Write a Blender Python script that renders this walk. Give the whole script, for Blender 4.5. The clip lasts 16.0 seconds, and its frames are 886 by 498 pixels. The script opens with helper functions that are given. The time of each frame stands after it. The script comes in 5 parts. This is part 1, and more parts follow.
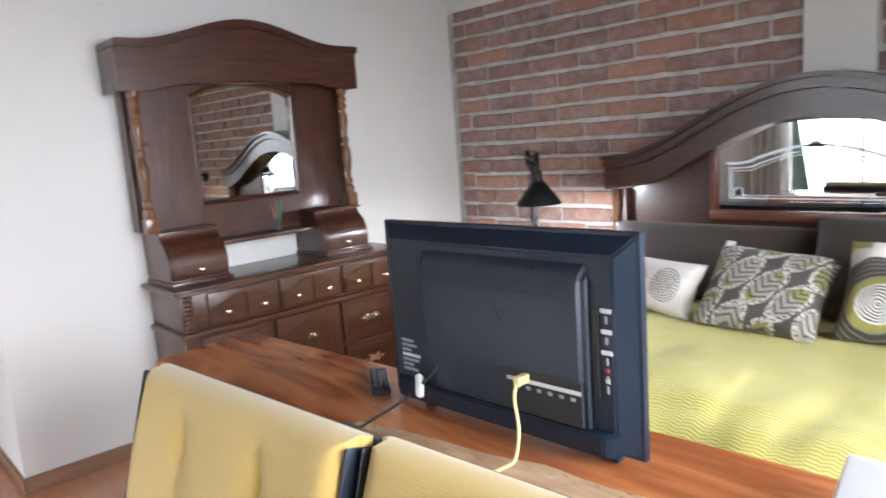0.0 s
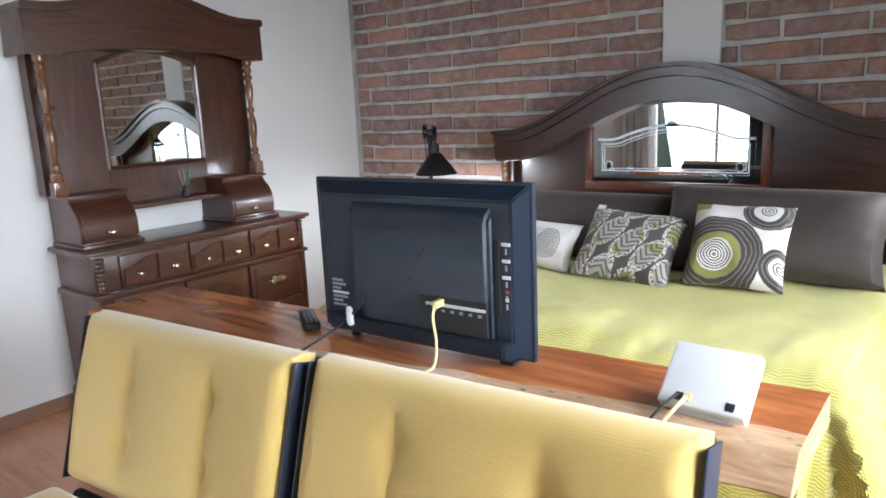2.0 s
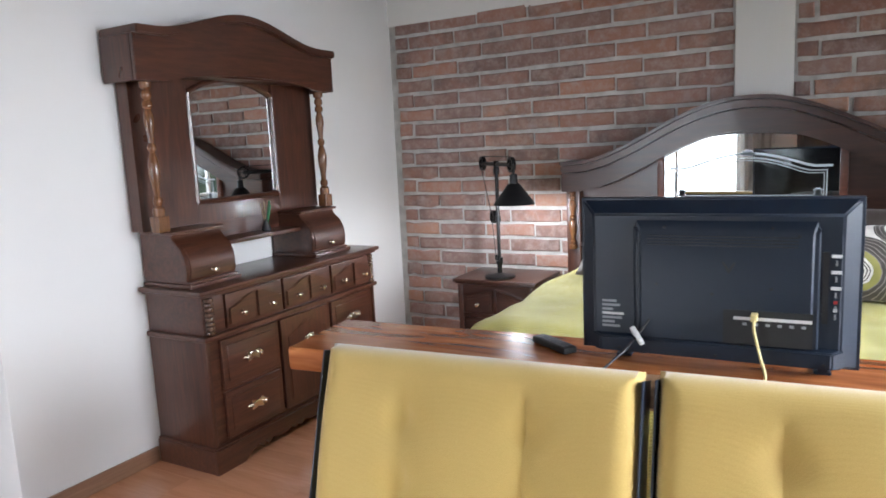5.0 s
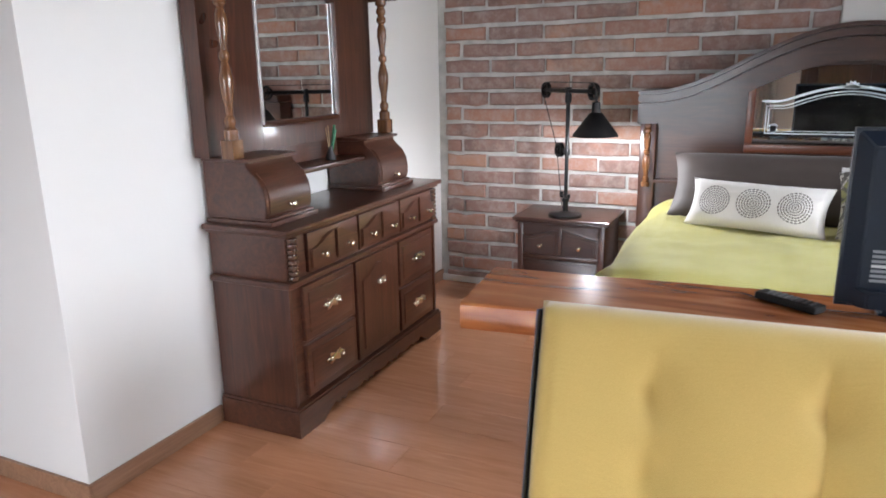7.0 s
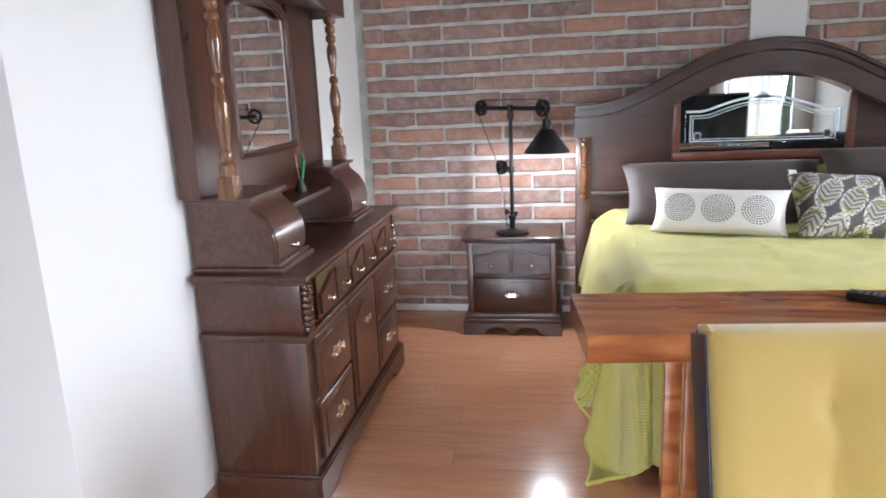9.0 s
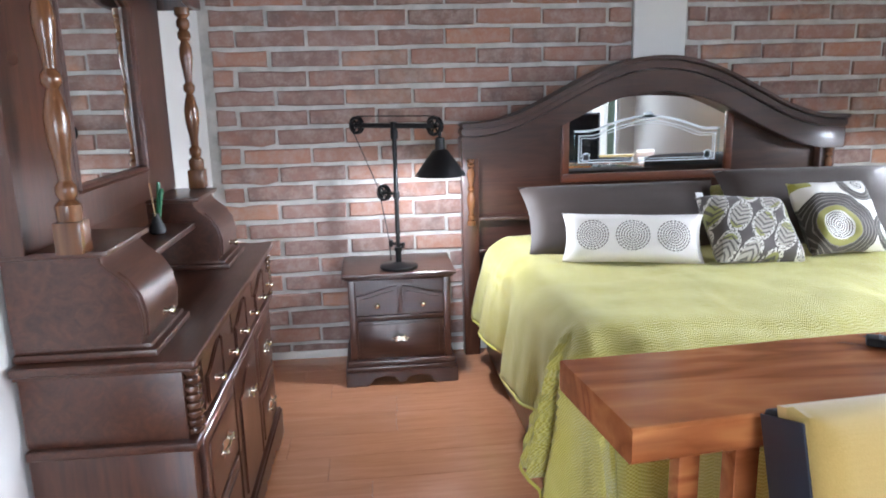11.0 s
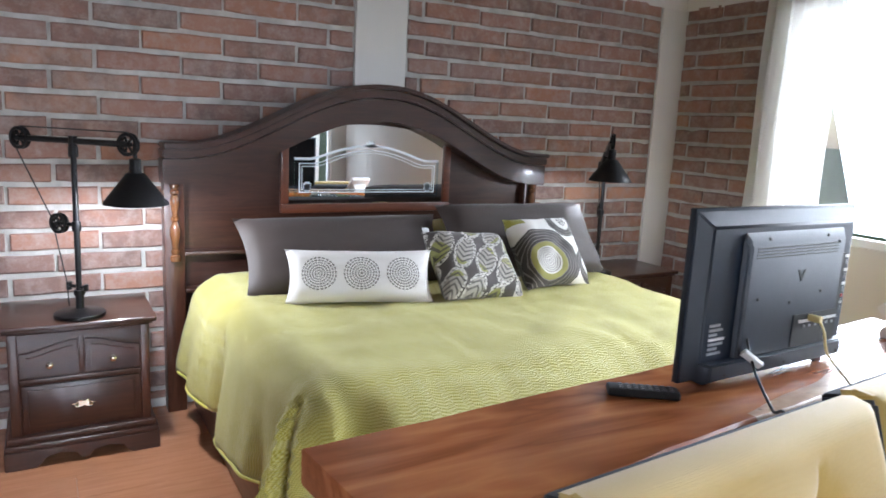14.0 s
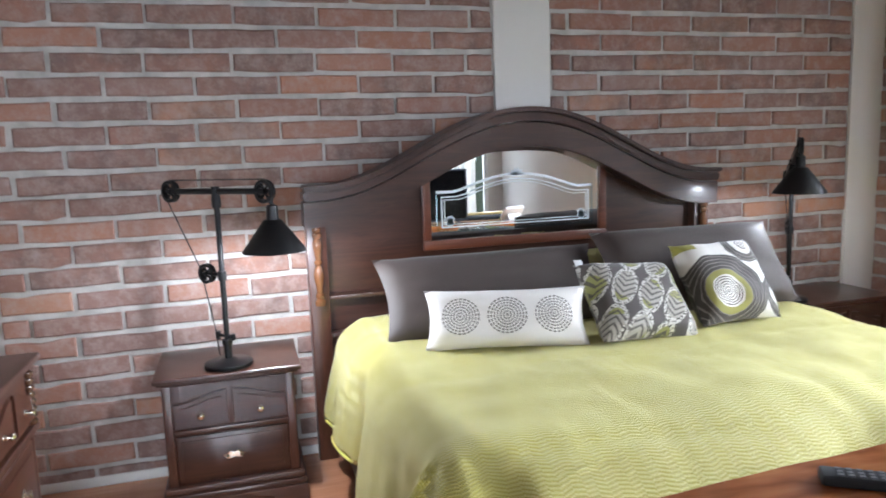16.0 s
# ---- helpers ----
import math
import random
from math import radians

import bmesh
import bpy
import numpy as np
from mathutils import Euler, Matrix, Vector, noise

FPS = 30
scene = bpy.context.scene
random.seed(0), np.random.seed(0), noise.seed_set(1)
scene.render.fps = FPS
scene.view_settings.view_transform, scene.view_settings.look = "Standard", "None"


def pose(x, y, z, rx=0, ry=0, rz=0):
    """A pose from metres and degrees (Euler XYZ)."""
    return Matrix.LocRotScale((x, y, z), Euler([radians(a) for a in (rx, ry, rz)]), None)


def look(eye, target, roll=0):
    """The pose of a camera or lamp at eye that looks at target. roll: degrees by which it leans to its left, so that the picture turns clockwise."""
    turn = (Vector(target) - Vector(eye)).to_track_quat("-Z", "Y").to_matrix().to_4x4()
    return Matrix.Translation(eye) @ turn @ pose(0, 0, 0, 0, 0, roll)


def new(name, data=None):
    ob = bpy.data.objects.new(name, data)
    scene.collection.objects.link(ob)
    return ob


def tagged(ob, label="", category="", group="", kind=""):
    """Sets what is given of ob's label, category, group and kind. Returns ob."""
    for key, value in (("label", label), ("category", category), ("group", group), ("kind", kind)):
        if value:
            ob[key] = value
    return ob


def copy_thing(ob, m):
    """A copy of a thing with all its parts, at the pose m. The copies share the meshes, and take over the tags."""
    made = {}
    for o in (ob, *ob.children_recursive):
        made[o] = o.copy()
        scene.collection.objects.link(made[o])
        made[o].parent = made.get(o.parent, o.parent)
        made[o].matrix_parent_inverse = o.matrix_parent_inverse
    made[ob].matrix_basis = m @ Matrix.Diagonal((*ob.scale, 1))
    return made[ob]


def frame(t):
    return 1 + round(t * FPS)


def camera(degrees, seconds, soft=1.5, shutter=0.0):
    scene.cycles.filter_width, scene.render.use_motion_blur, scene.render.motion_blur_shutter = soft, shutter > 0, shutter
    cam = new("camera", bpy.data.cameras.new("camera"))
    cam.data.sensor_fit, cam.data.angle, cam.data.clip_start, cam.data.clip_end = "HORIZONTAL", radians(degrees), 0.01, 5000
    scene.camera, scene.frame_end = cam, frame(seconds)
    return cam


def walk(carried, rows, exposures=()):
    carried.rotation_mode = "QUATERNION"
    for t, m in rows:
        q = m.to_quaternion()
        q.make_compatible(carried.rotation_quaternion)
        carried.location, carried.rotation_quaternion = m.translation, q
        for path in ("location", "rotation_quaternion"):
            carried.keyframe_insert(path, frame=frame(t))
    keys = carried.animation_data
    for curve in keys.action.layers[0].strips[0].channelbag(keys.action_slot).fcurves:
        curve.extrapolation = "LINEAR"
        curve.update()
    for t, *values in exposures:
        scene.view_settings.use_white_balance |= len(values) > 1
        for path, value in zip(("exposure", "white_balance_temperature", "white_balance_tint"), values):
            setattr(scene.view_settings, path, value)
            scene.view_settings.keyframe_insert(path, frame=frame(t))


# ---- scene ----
cam = camera(65.2, 16.0, soft=1.7, shutter=0.4)
PATH = [
    (0, (0.595, 1.738, 1.483), (1.931, 3.191, 1.162), -4.2),
    (0.5, (0.483, 1.717, 1.466), (2.004, 2.971, 1.126), -5.7),
    (1, (0.404, 1.676, 1.463), (1.982, 2.848, 1.095), -3.4),
    (1.5, (0.354, 1.617, 1.451), (1.86, 2.859, 1.011), -3.6),
    (2, (0.298, 1.587, 1.467), (1.842, 2.792, 1.067), -2.6),
    (2.5, (0.074, 1.672, 1.46), (1.629, 2.837, 0.983), -5.3),
    (3, (-0.117, 1.819, 1.485), (1.234, 3.236, 1.074), -3.1),
    (3.5, (-0.078, 2.019, 1.488), (1.277, 3.438, 1.096), -5.8),
    (4, (-0.126, 2.135, 1.481), (1.413, 3.368, 1.151), -4.3),
    (6.5, (-0.372, 3.086, 1.436), (1.4, 3.928, 1.047), -1.2),
    (7, (-0.246, 3.277, 1.43), (1.511, 4.095, 0.936), -1.0),
    (7.5, (-0.269, 3.495, 1.435), (1.61, 4.049, 1.035), -3.5),
    (8, (-0.316, 3.691, 1.453), (1.554, 4.253, 1.022), -2.2),
    (10.5, (0.017, 4.39, 1.454), (1.962, 4.267, 1.005), -3.1),
    (11, (0.219, 4.441, 1.444), (2.163, 4.242, 1.019), -1.3),
    (11.5, (0.349, 4.563, 1.431), (2.242, 4.029, 1.071), -0.6),
    (12, (0.467, 4.652, 1.414), (2.295, 3.94, 1.025), 1.6),
    (12.5, (0.559, 4.659, 1.42), (2.403, 4.012, 0.998), -0.9),
    (13, (0.645, 4.572, 1.455), (2.517, 3.948, 1.127), 0.3),
    (13.5, (0.602, 4.485, 1.445), (2.347, 3.569, 1.104), 1.2),
    (14, (0.533, 4.417, 1.455), (2.236, 3.429, 1.102), 2.9),
    (14.5, (0.465, 4.285, 1.445), (2.291, 3.555, 1.08), 4.8),
    (15, (0.51, 4.208, 1.431), (2.354, 3.557, 1.013), 2.4),
    (15.5, (0.681, 4.19, 1.438), (2.551, 3.554, 1.123), 1.6),
    (16, (0.762, 4.225, 1.451), (2.663, 3.672, 1.168), -2.0),
]
walk(cam, [(t, look(eye, target, roll)) for t, eye, target, roll in PATH], [
    (0.0, -0.16, 6350, 15), (1.5, -0.32, 6050, 12), (4.2, -0.27, 6150, 13), (7.0, -0.08, 6300, 14), (10.5, 0.16, 5900, 13),
    (13.0, 0.17, 5850, 13), (14.2, -0.1, 5950, 13), (15.5, 0.12, 5900, 13), (16.0, 0.10, 5950, 13)])

# ---- light ----
world = bpy.data.worlds.new("sky")
scene.world = world
world.use_nodes = True
sky = world.node_tree.nodes.new("ShaderNodeTexSky")
sky.sky_type, sky.sun_disc = "NISHITA", False
sky.sun_elevation, sky.sun_rotation = radians(48), radians(200)
world.node_tree.links.new(sky.outputs[0], world.node_tree.nodes["Background"].inputs[0])
world.node_tree.nodes["Background"].inputs[1].default_value = 0.12
sun = new("sun", bpy.data.lights.new("sun", "SUN"))
sun.data.energy, sun.data.angle, sun.data.color = 1.0, radians(14), (1, 0.96, 0.9)
sun.matrix_world = look((0, 0, 10), (1.4, 3.4, 0))


def window_light(name, at, target, w, h, power, spread=130):
    lamp = new(name, bpy.data.lights.new(name, "AREA"))
    lamp.data.shape, lamp.data.size, lamp.data.size_y = "RECTANGLE", w, h
    lamp.data.energy, lamp.data.color, lamp.data.spread = power, (0.88, 0.95, 1.0), radians(spread)
    lamp.matrix_world = look(at, target)


BACK, SIDE, BRICKX, WHITEY, FARY, CEIL = -2.3, 0.52, 4.06, 5.29, 7.40, 2.6
window_light("daylight_side", (1.95, SIDE - 0.58, 1.6), (1.95, 2.6, 0.15), 2.6, 1.7, 125, 100)
window_light("daylight_back", (BACK - 0.55, 4.5, 1.07), (0.6, 4.5, -0.5), 1.8, 1.96, 42, 100)
window_light("daylight_back", (BACK - 0.5, 1.25, 1.35), (0.6, 1.25, 0.0), 1.0, 1.9, 26, 105)


# ---- materials ----
class Nodes:
    def __init__(self, name):
        self.m = bpy.data.materials.new(name)
        self.m.use_nodes = True
        self.t = self.m.node_tree
        self.b = self.t.nodes["Principled BSDF"]

    def put(self, sock, v):
        if isinstance(v, bpy.types.NodeSocket):
            self.t.links.new(v, sock)
        elif v is not None:
            if sock.type == "RGBA" and len(v) == 3:
                v = (*v, 1)
            sock.default_value = v

    def node(self, kind, out=0, **ins):
        n = self.t.nodes.new(kind)
        for k, v in ins.items():
            self.put(n.inputs[k.replace("_", " ")], v)
        return n.outputs[out]

    def math(self, op, a, b=0.0, c=0.0):
        n = self.t.nodes.new("ShaderNodeMath")
        n.operation = op
        for s, v in zip(n.inputs, (a, b, c)):
            self.put(s, v)
        return n.outputs[0]

    def coords(self, kind="Object", scale=(1, 1, 1), rot=(0, 0, 0)):
        c = self.t.nodes.new("ShaderNodeTexCoord")
        return self.node("ShaderNodeMapping", Vector=c.outputs[kind], Scale=scale, Rotation=rot)

    def xyz(self, vec):
        n = self.t.nodes.new("ShaderNodeSeparateXYZ")
        self.put(n.inputs[0], vec)
        return n.outputs

    def noise(self, vec, scale, detail=4.0, rough=0.55, dist=0.0):
        return self.node("ShaderNodeTexNoise", Vector=vec, Scale=scale, Detail=detail, Roughness=rough, Distortion=dist)

    def ramp(self, fac, *stops):
        n = self.t.nodes.new("ShaderNodeValToRGB")
        e = n.color_ramp.elements
        while len(e) < len(stops):
            e.new(0.5)
        for el, (p, c) in zip(e, stops):
            el.position, el.color = p, (*c, 1)
        self.put(n.inputs[0], fac)
        return n.outputs[0]

    def mix(self, fac, a, b, mode="MIX"):
        n = self.t.nodes.new("ShaderNodeMix")
        n.data_type, n.blend_type = "RGBA", mode
        for s, v in zip((n.inputs[0], n.inputs[6], n.inputs[7]), (fac, a, b)):
            self.put(s, v)
        return n.outputs[2]

    def bump(self, height, strength=0.3, distance=0.01):
        self.put(self.b.inputs["Normal"], self.node("ShaderNodeBump", Strength=strength, Distance=distance, Height=height))

    def done(self, color, rough=0.5, metal=0.0, coat=0.0, spec=None, sheen=0.0):
        self.put(self.b.inputs["Base Color"], color)
        self.put(self.b.inputs["Roughness"], rough)
        self.b.inputs["Metallic"].default_value = metal
        self.b.inputs["Coat Weight"].default_value = coat
        self.b.inputs["Coat Roughness"].default_value = 0.12
        self.b.inputs["Sheen Weight"].default_value = sheen
        if spec is not None:
            self.b.inputs["Specular IOR Level"].default_value = spec
        return self.m


def plain(name, color, rough=0.5, metal=0.0, coat=0.0, vary=0.12, scale=30, bump=0.0):
    n = Nodes(name)
    v = n.noise(n.coords(), scale)
    dark, light = [tuple(min(1, c * k) for c in color) for k in (1 - vary, 1 + vary)]
    if bump:
        n.bump(v, bump, 0.004)
    big = n.noise(n.coords(), scale / 12, 2)
    r = n.math("ADD", rough - 0.08, n.math("MULTIPLY", big, 0.16))
    return n.done(n.mix(v, dark, light), r, metal, coat)


def wood(name, dark, light, axis, scale=1.0, rough=0.35, coat=0.3, figure=2.0):
    n = Nodes(name)
    sc = [14.0, 14.0, 14.0]
    sc[axis] = 1.2
    v = n.coords(scale=[a * scale for a in sc])
    grain = n.noise(v, 1.6, 6, 0.6, figure)
    fine = n.noise(v, 9, 4, 0.7, 0.4)
    wear = n.noise(n.coords(), 2.5, 3)
    f = n.math("ADD", n.math("MULTIPLY", grain, 0.7), n.math("MULTIPLY", fine, 0.3))
    c = n.ramp(f, (0.3, dark), (0.52, tuple((a + b) / 2 for a, b in zip(dark, light))), (0.72, light))
    n.bump(fine, 0.12, 0.002)
    return n.done(c, n.math("ADD", rough - 0.1, n.math("MULTIPLY", wear, 0.2)), 0, coat)


WALNUT = wood("dark_walnut_stain", (0.026, 0.0082, 0.0045), (0.098, 0.033, 0.017), 0, rough=0.32, coat=0.35)
WALNUT_V = wood("dark_walnut_upright", (0.026, 0.0082, 0.0045), (0.098, 0.033, 0.017), 2, rough=0.32, coat=0.35)
WALNUT_Y = wood("dark_walnut_across", (0.024, 0.0088, 0.0055), (0.074, 0.028, 0.017), 1, rough=0.32, coat=0.3)
HONEY = wood("honey_turned_wood", (0.075, 0.028, 0.011), (0.20, 0.085, 0.035), 2, rough=0.2, coat=0.5)
GLOSSW = wood("glossy_dark_turned_wood", (0.03, 0.012, 0.007), (0.10, 0.042, 0.022), 2, rough=0.16, coat=0.8)
# ceiling is out of view: dark boards assumed, to cut bounce onto upper walls
CEILWOOD = wood("assumed_ceiling_boards", (0.09, 0.05, 0.025), (0.18, 0.105, 0.058), 0, rough=0.6, coat=0.0)
REDWOOD = wood("reddish_mirror_frame", (0.08, 0.02, 0.009), (0.18, 0.055, 0.025), 1, rough=0.35, coat=0.3)
BASEWOOD = wood("baseboard_wood", (0.20, 0.10, 0.055), (0.36, 0.20, 0.12), 0, rough=0.4, coat=0.1)


def slab_wood():
    n = Nodes("parota_slab_wood")
    v = n.coords(scale=(3.6, 0.75, 3.6))
    swirl = n.noise(v, 1.2, 3, 0.45, 1.6)
    rings = n.math("PINGPONG", n.math("MULTIPLY", swirl, 7.0), 1.0)
    fine = n.noise(n.coords(scale=(30, 2.5, 30)), 2.0, 4, 0.6, 0.5)
    f = n.math("ADD", n.math("MULTIPLY", rings, 0.62), n.math("MULTIPLY", fine, 0.38))
    c = n.ramp(f, (0.15, (0.28, 0.08, 0.025)), (0.5, (0.43, 0.14, 0.044)), (0.85, (0.56, 0.21, 0.072)))
    n.bump(fine, 0.08, 0.002)
    return n.done(c, n.math("ADD", 0.14, n.math("MULTIPLY", swirl, 0.16)), 0, 0.6)


def sapwood():
    n = Nodes("pale_live_edge")
    v = n.coords()
    w = n.node("ShaderNodeTexVoronoi", Vector=n.coords(scale=(1, 0.6, 1.2)), Scale=42.0)
    spots = n.ramp(w, (0.0, (1, 1, 1)), (0.16, (1, 1, 1)), (0.24, (0, 0, 0)))
    patch = n.ramp(n.noise(v, 5, 3), (0.45, (0, 0, 0)), (0.62, (1, 1, 1)))
    base = n.ramp(n.noise(n.coords(scale=(4, 1, 8)), 5, 5, 0.6, 1.0), (0.3, (0.30, 0.15, 0.07)), (0.7, (0.60, 0.41, 0.25)))
    n.bump(n.noise(v, 28, 4), 0.35, 0.006)
    return n.done(n.mix(n.mix(1.0, spots, patch, "MULTIPLY"), base, (0.06, 0.03, 0.015)), 0.38, 0, 0.3)


SLAB, SAP = slab_wood(), sapwood()


def floor_laminate():
    n = Nodes("reddish_laminate")
    rnd = n.t.nodes.new("ShaderNodeObjectInfo").outputs["Random"]
    offs = n.node("ShaderNodeCombineXYZ", X=n.math("MULTIPLY", rnd, 37.0), Y=n.math("MULTIPLY", rnd, 11.0))
    vec = n.t.nodes.new("ShaderNodeVectorMath")
    n.put(vec.inputs[0], n.coords(scale=(9, 0.9, 9)))
    n.put(vec.inputs[1], offs)
    g = n.noise(vec.outputs[0], 1.5, 6, 0.6, 1.4)
    fine = n.noise(vec.outputs[0], 10, 3, 0.6)
    c = n.ramp(n.math("ADD", n.math("MULTIPLY", g, 0.75), n.math("MULTIPLY", fine, 0.25)),
               (0.3, (0.43, 0.185, 0.092)), (0.55, (0.53, 0.245, 0.13)), (0.75, (0.61, 0.305, 0.175)))
    tone = n.ramp(rnd, (0.0, (0.92, 0.92, 0.92)), (1.0, (1.04, 1.03, 1.02)))
    n.bump(fine, 0.05, 0.001)
    return n.done(n.mix(1.0, c, tone, "MULTIPLY"), n.math("ADD", 0.12, n.math("MULTIPLY", g, 0.14)), 0, 0.4)


LAMINATE = floor_laminate()


def plaster(name, color, rough=0.85):
    n = Nodes(name)
    v = n.coords()
    big, fine = n.noise(v, 1.3, 3), n.noise(v, 55, 4)
    lo = tuple(c * 0.93 for c in color)
    c = n.mix(big, lo, color)
    n.bump(n.math("ADD", fine, n.math("MULTIPLY", big, 2.0)), 0.12, 0.004)
    return n.done(c, rough, spec=0.3)


PAINT = plaster("white_wall_paint", (0.74, 0.725, 0.705))
CREAM = plaster("off_white_concrete_paint", (0.72, 0.71, 0.68))


def brick_material():
    n = Nodes("fired_clay_brick")
    rnd = n.t.nodes.new("ShaderNodeObjectInfo").outputs["Random"]
    v = n.coords("Object")
    offs = n.node("ShaderNodeCombineXYZ", X=n.math("MULTIPLY", rnd, 51.0), Y=n.math("MULTIPLY", rnd, 23.0))
    vec = n.t.nodes.new("ShaderNodeVectorMath")
    n.put(vec.inputs[0], v)
    n.put(vec.inputs[1], offs)
    base = n.ramp(rnd, (0.0, (0.15, 0.085, 0.077)), (0.2, (0.33, 0.135, 0.088)), (0.45, (0.21, 0.115, 0.10)),
                  (0.68, (0.42, 0.165, 0.085)), (0.85, (0.25, 0.15, 0.135)), (1.0, (0.50, 0.23, 0.12)))
    cloud = n.noise(vec.outputs[0], 7, 4, 0.6)
    dark = n.ramp(cloud, (0.36, (0, 0, 0)), (0.66, (1, 1, 1)))
    burnt = n.math("MULTIPLY", dark, n.math("GREATER_THAN", n.math("FRACT", n.math("MULTIPLY", rnd, 7.31)), 0.5))
    c = n.mix(n.math("MULTIPLY", burnt, 0.8), base, (0.075, 0.055, 0.055))
    lime = n.ramp(n.noise(vec.outputs[0], 16, 5, 0.7), (0.44, (0, 0, 0)), (0.72, (1, 1, 1)))
    c = n.mix(n.math("MULTIPLY", lime, 0.7), c, (0.46, 0.395, 0.37))
    fine = n.noise(vec.outputs[0], 90, 5, 0.7)
    n.bump(n.math("ADD", fine, cloud), 0.4, 0.006)
    c = n.mix(0.16, c, (0.32, 0.28, 0.265))
    return n.done(n.mix(0.25, c, n.mix(fine, (0.1, 0.06, 0.05), (0.5, 0.3, 0.22))), 0.82, spec=0.35)


BRICK = brick_material()


def mortar_material():
    n = Nodes("grey_cement_mortar")
    v = n.coords()
    a, b = n.noise(v, 12, 4), n.noise(v, 120, 4)
    n.bump(n.math("ADD", a, b), 0.5, 0.006)
    return n.done(n.ramp(a, (0.3, (0.36, 0.35, 0.33)), (0.7, (0.56, 0.545, 0.52))), 0.9)


MORTAR = mortar_material()


def fabric(name, a, b, scale=420, rough=0.85, sheen=0.3, cloud=0.25, bump=0.25):
    n = Nodes(name)
    v = n.coords()
    w1 = n.node("ShaderNodeTexWave", 0, Vector=v, Scale=scale / 6, Distortion=0.3, Detail=1.0)
    w2 = n.noise(v, scale, 3, 0.6)
    big = n.noise(v, 3, 3)
    f = n.math("ADD", n.math("MULTIPLY", w2, 0.75), n.math("MULTIPLY", big, cloud))
    n.bump(n.math("ADD", w2, n.math("MULTIPLY", w1, 0.3)), bump, 0.002)
    return n.done(n.mix(f, a, b), rough, sheen=sheen)


MUSTARD = fabric("mustard_velour", (0.46, 0.30, 0.065), (0.70, 0.50, 0.16), rough=0.75, sheen=0.5)
BLACKCLOTH = fabric("black_lining_cloth", (0.006, 0.006, 0.008), (0.02, 0.02, 0.024), sheen=0.1)
NAVY = fabric("dark_navy_vinyl", (0.014, 0.020, 0.036), (0.028, 0.038, 0.062), rough=0.4, sheen=0.0)
BROWNCLOTH = fabric("brown_satin_pillowcase", (0.040, 0.028, 0.024), (0.080, 0.058, 0.050), rough=0.6, sheen=0.15)
CURTAIN = fabric("white_sheer_curtain", (0.72, 0.70, 0.66), (0.86, 0.85, 0.82), rough=0.8)
CURTAIN.node_tree.nodes["Principled BSDF"].inputs["Transmission Weight"].default_value = 0.04


def comforter_material():
    n = Nodes("lime_green_woven_comforter")
    v = n.coords("UV")
    x, y, _ = n.xyz(v)
    d1 = n.math("SINE", n.math("MULTIPLY", n.math("ADD", x, n.math("MULTIPLY", n.math("PINGPONG", y, 0.03), 0.7)), 560.0))
    d2 = n.math("SINE", n.math("MULTIPLY", y, 500.0))
    weave = n.math("MULTIPLY", d1, d2)
    f = n.math("ADD", n.math("MULTIPLY", weave, 0.34), n.math("ADD", 0.25, n.math("MULTIPLY", n.noise(v, 5, 4), 0.5)))
    c = n.ramp(f, (0.1, (0.35, 0.28, 0.015)), (0.5, (0.58, 0.51, 0.075)), (0.9, (0.78, 0.73, 0.31)))
    n.bump(n.math("ADD", weave, n.math("MULTIPLY", n.noise(v, 9, 3), 1.5)), 0.6, 0.004)
    n.b.inputs["Sheen Tint"].default_value = (0.96, 1.0, 0.86, 1)
    return n.done(c, 0.7, sheen=0.5)


COMFORTER = comforter_material()


def rings_pillow():
    n = Nodes("white_cotton_ring_print")
    x, y, _ = n.xyz(n.coords("UV"))
    lx = n.math("MULTIPLY", n.math("SUBTRACT", x, 0.5), 0.68)
    ly = n.math("MULTIPLY", n.math("SUBTRACT", y, 0.5), 0.27)
    cell = n.math("SUBTRACT", lx, n.math("MULTIPLY", n.math("ROUND", n.math("DIVIDE", lx, 0.195)), 0.195))
    r = n.math("SQRT", n.math("ADD", n.math("MULTIPLY", cell, cell), n.math("MULTIPLY", ly, ly)))
    a = n.math("ARCTAN2", ly, cell)
    ring = n.math("GREATER_THAN", n.math("SINE", n.math("MULTIPLY", r, 6.2832 / 0.0125)), 0.0)
    dash = n.math("GREATER_THAN", n.math("SINE", n.math("MULTIPLY", a, 26.0)), -0.55)
    inside = n.math("MULTIPLY", n.math("LESS_THAN", r, 0.084), n.math("LESS_THAN", n.math("ABSOLUTE", lx), 0.29))
    f = n.math("MULTIPLY", n.math("MULTIPLY", ring, dash), inside)
    w = n.noise(n.coords(), 300, 3)
    n.bump(w, 0.2, 0.002)
    return n.done(n.mix(f, n.mix(w, (0.78, 0.74, 0.71), (0.90, 0.87, 0.85)), (0.10, 0.085, 0.075)), 0.8, sheen=0.2)


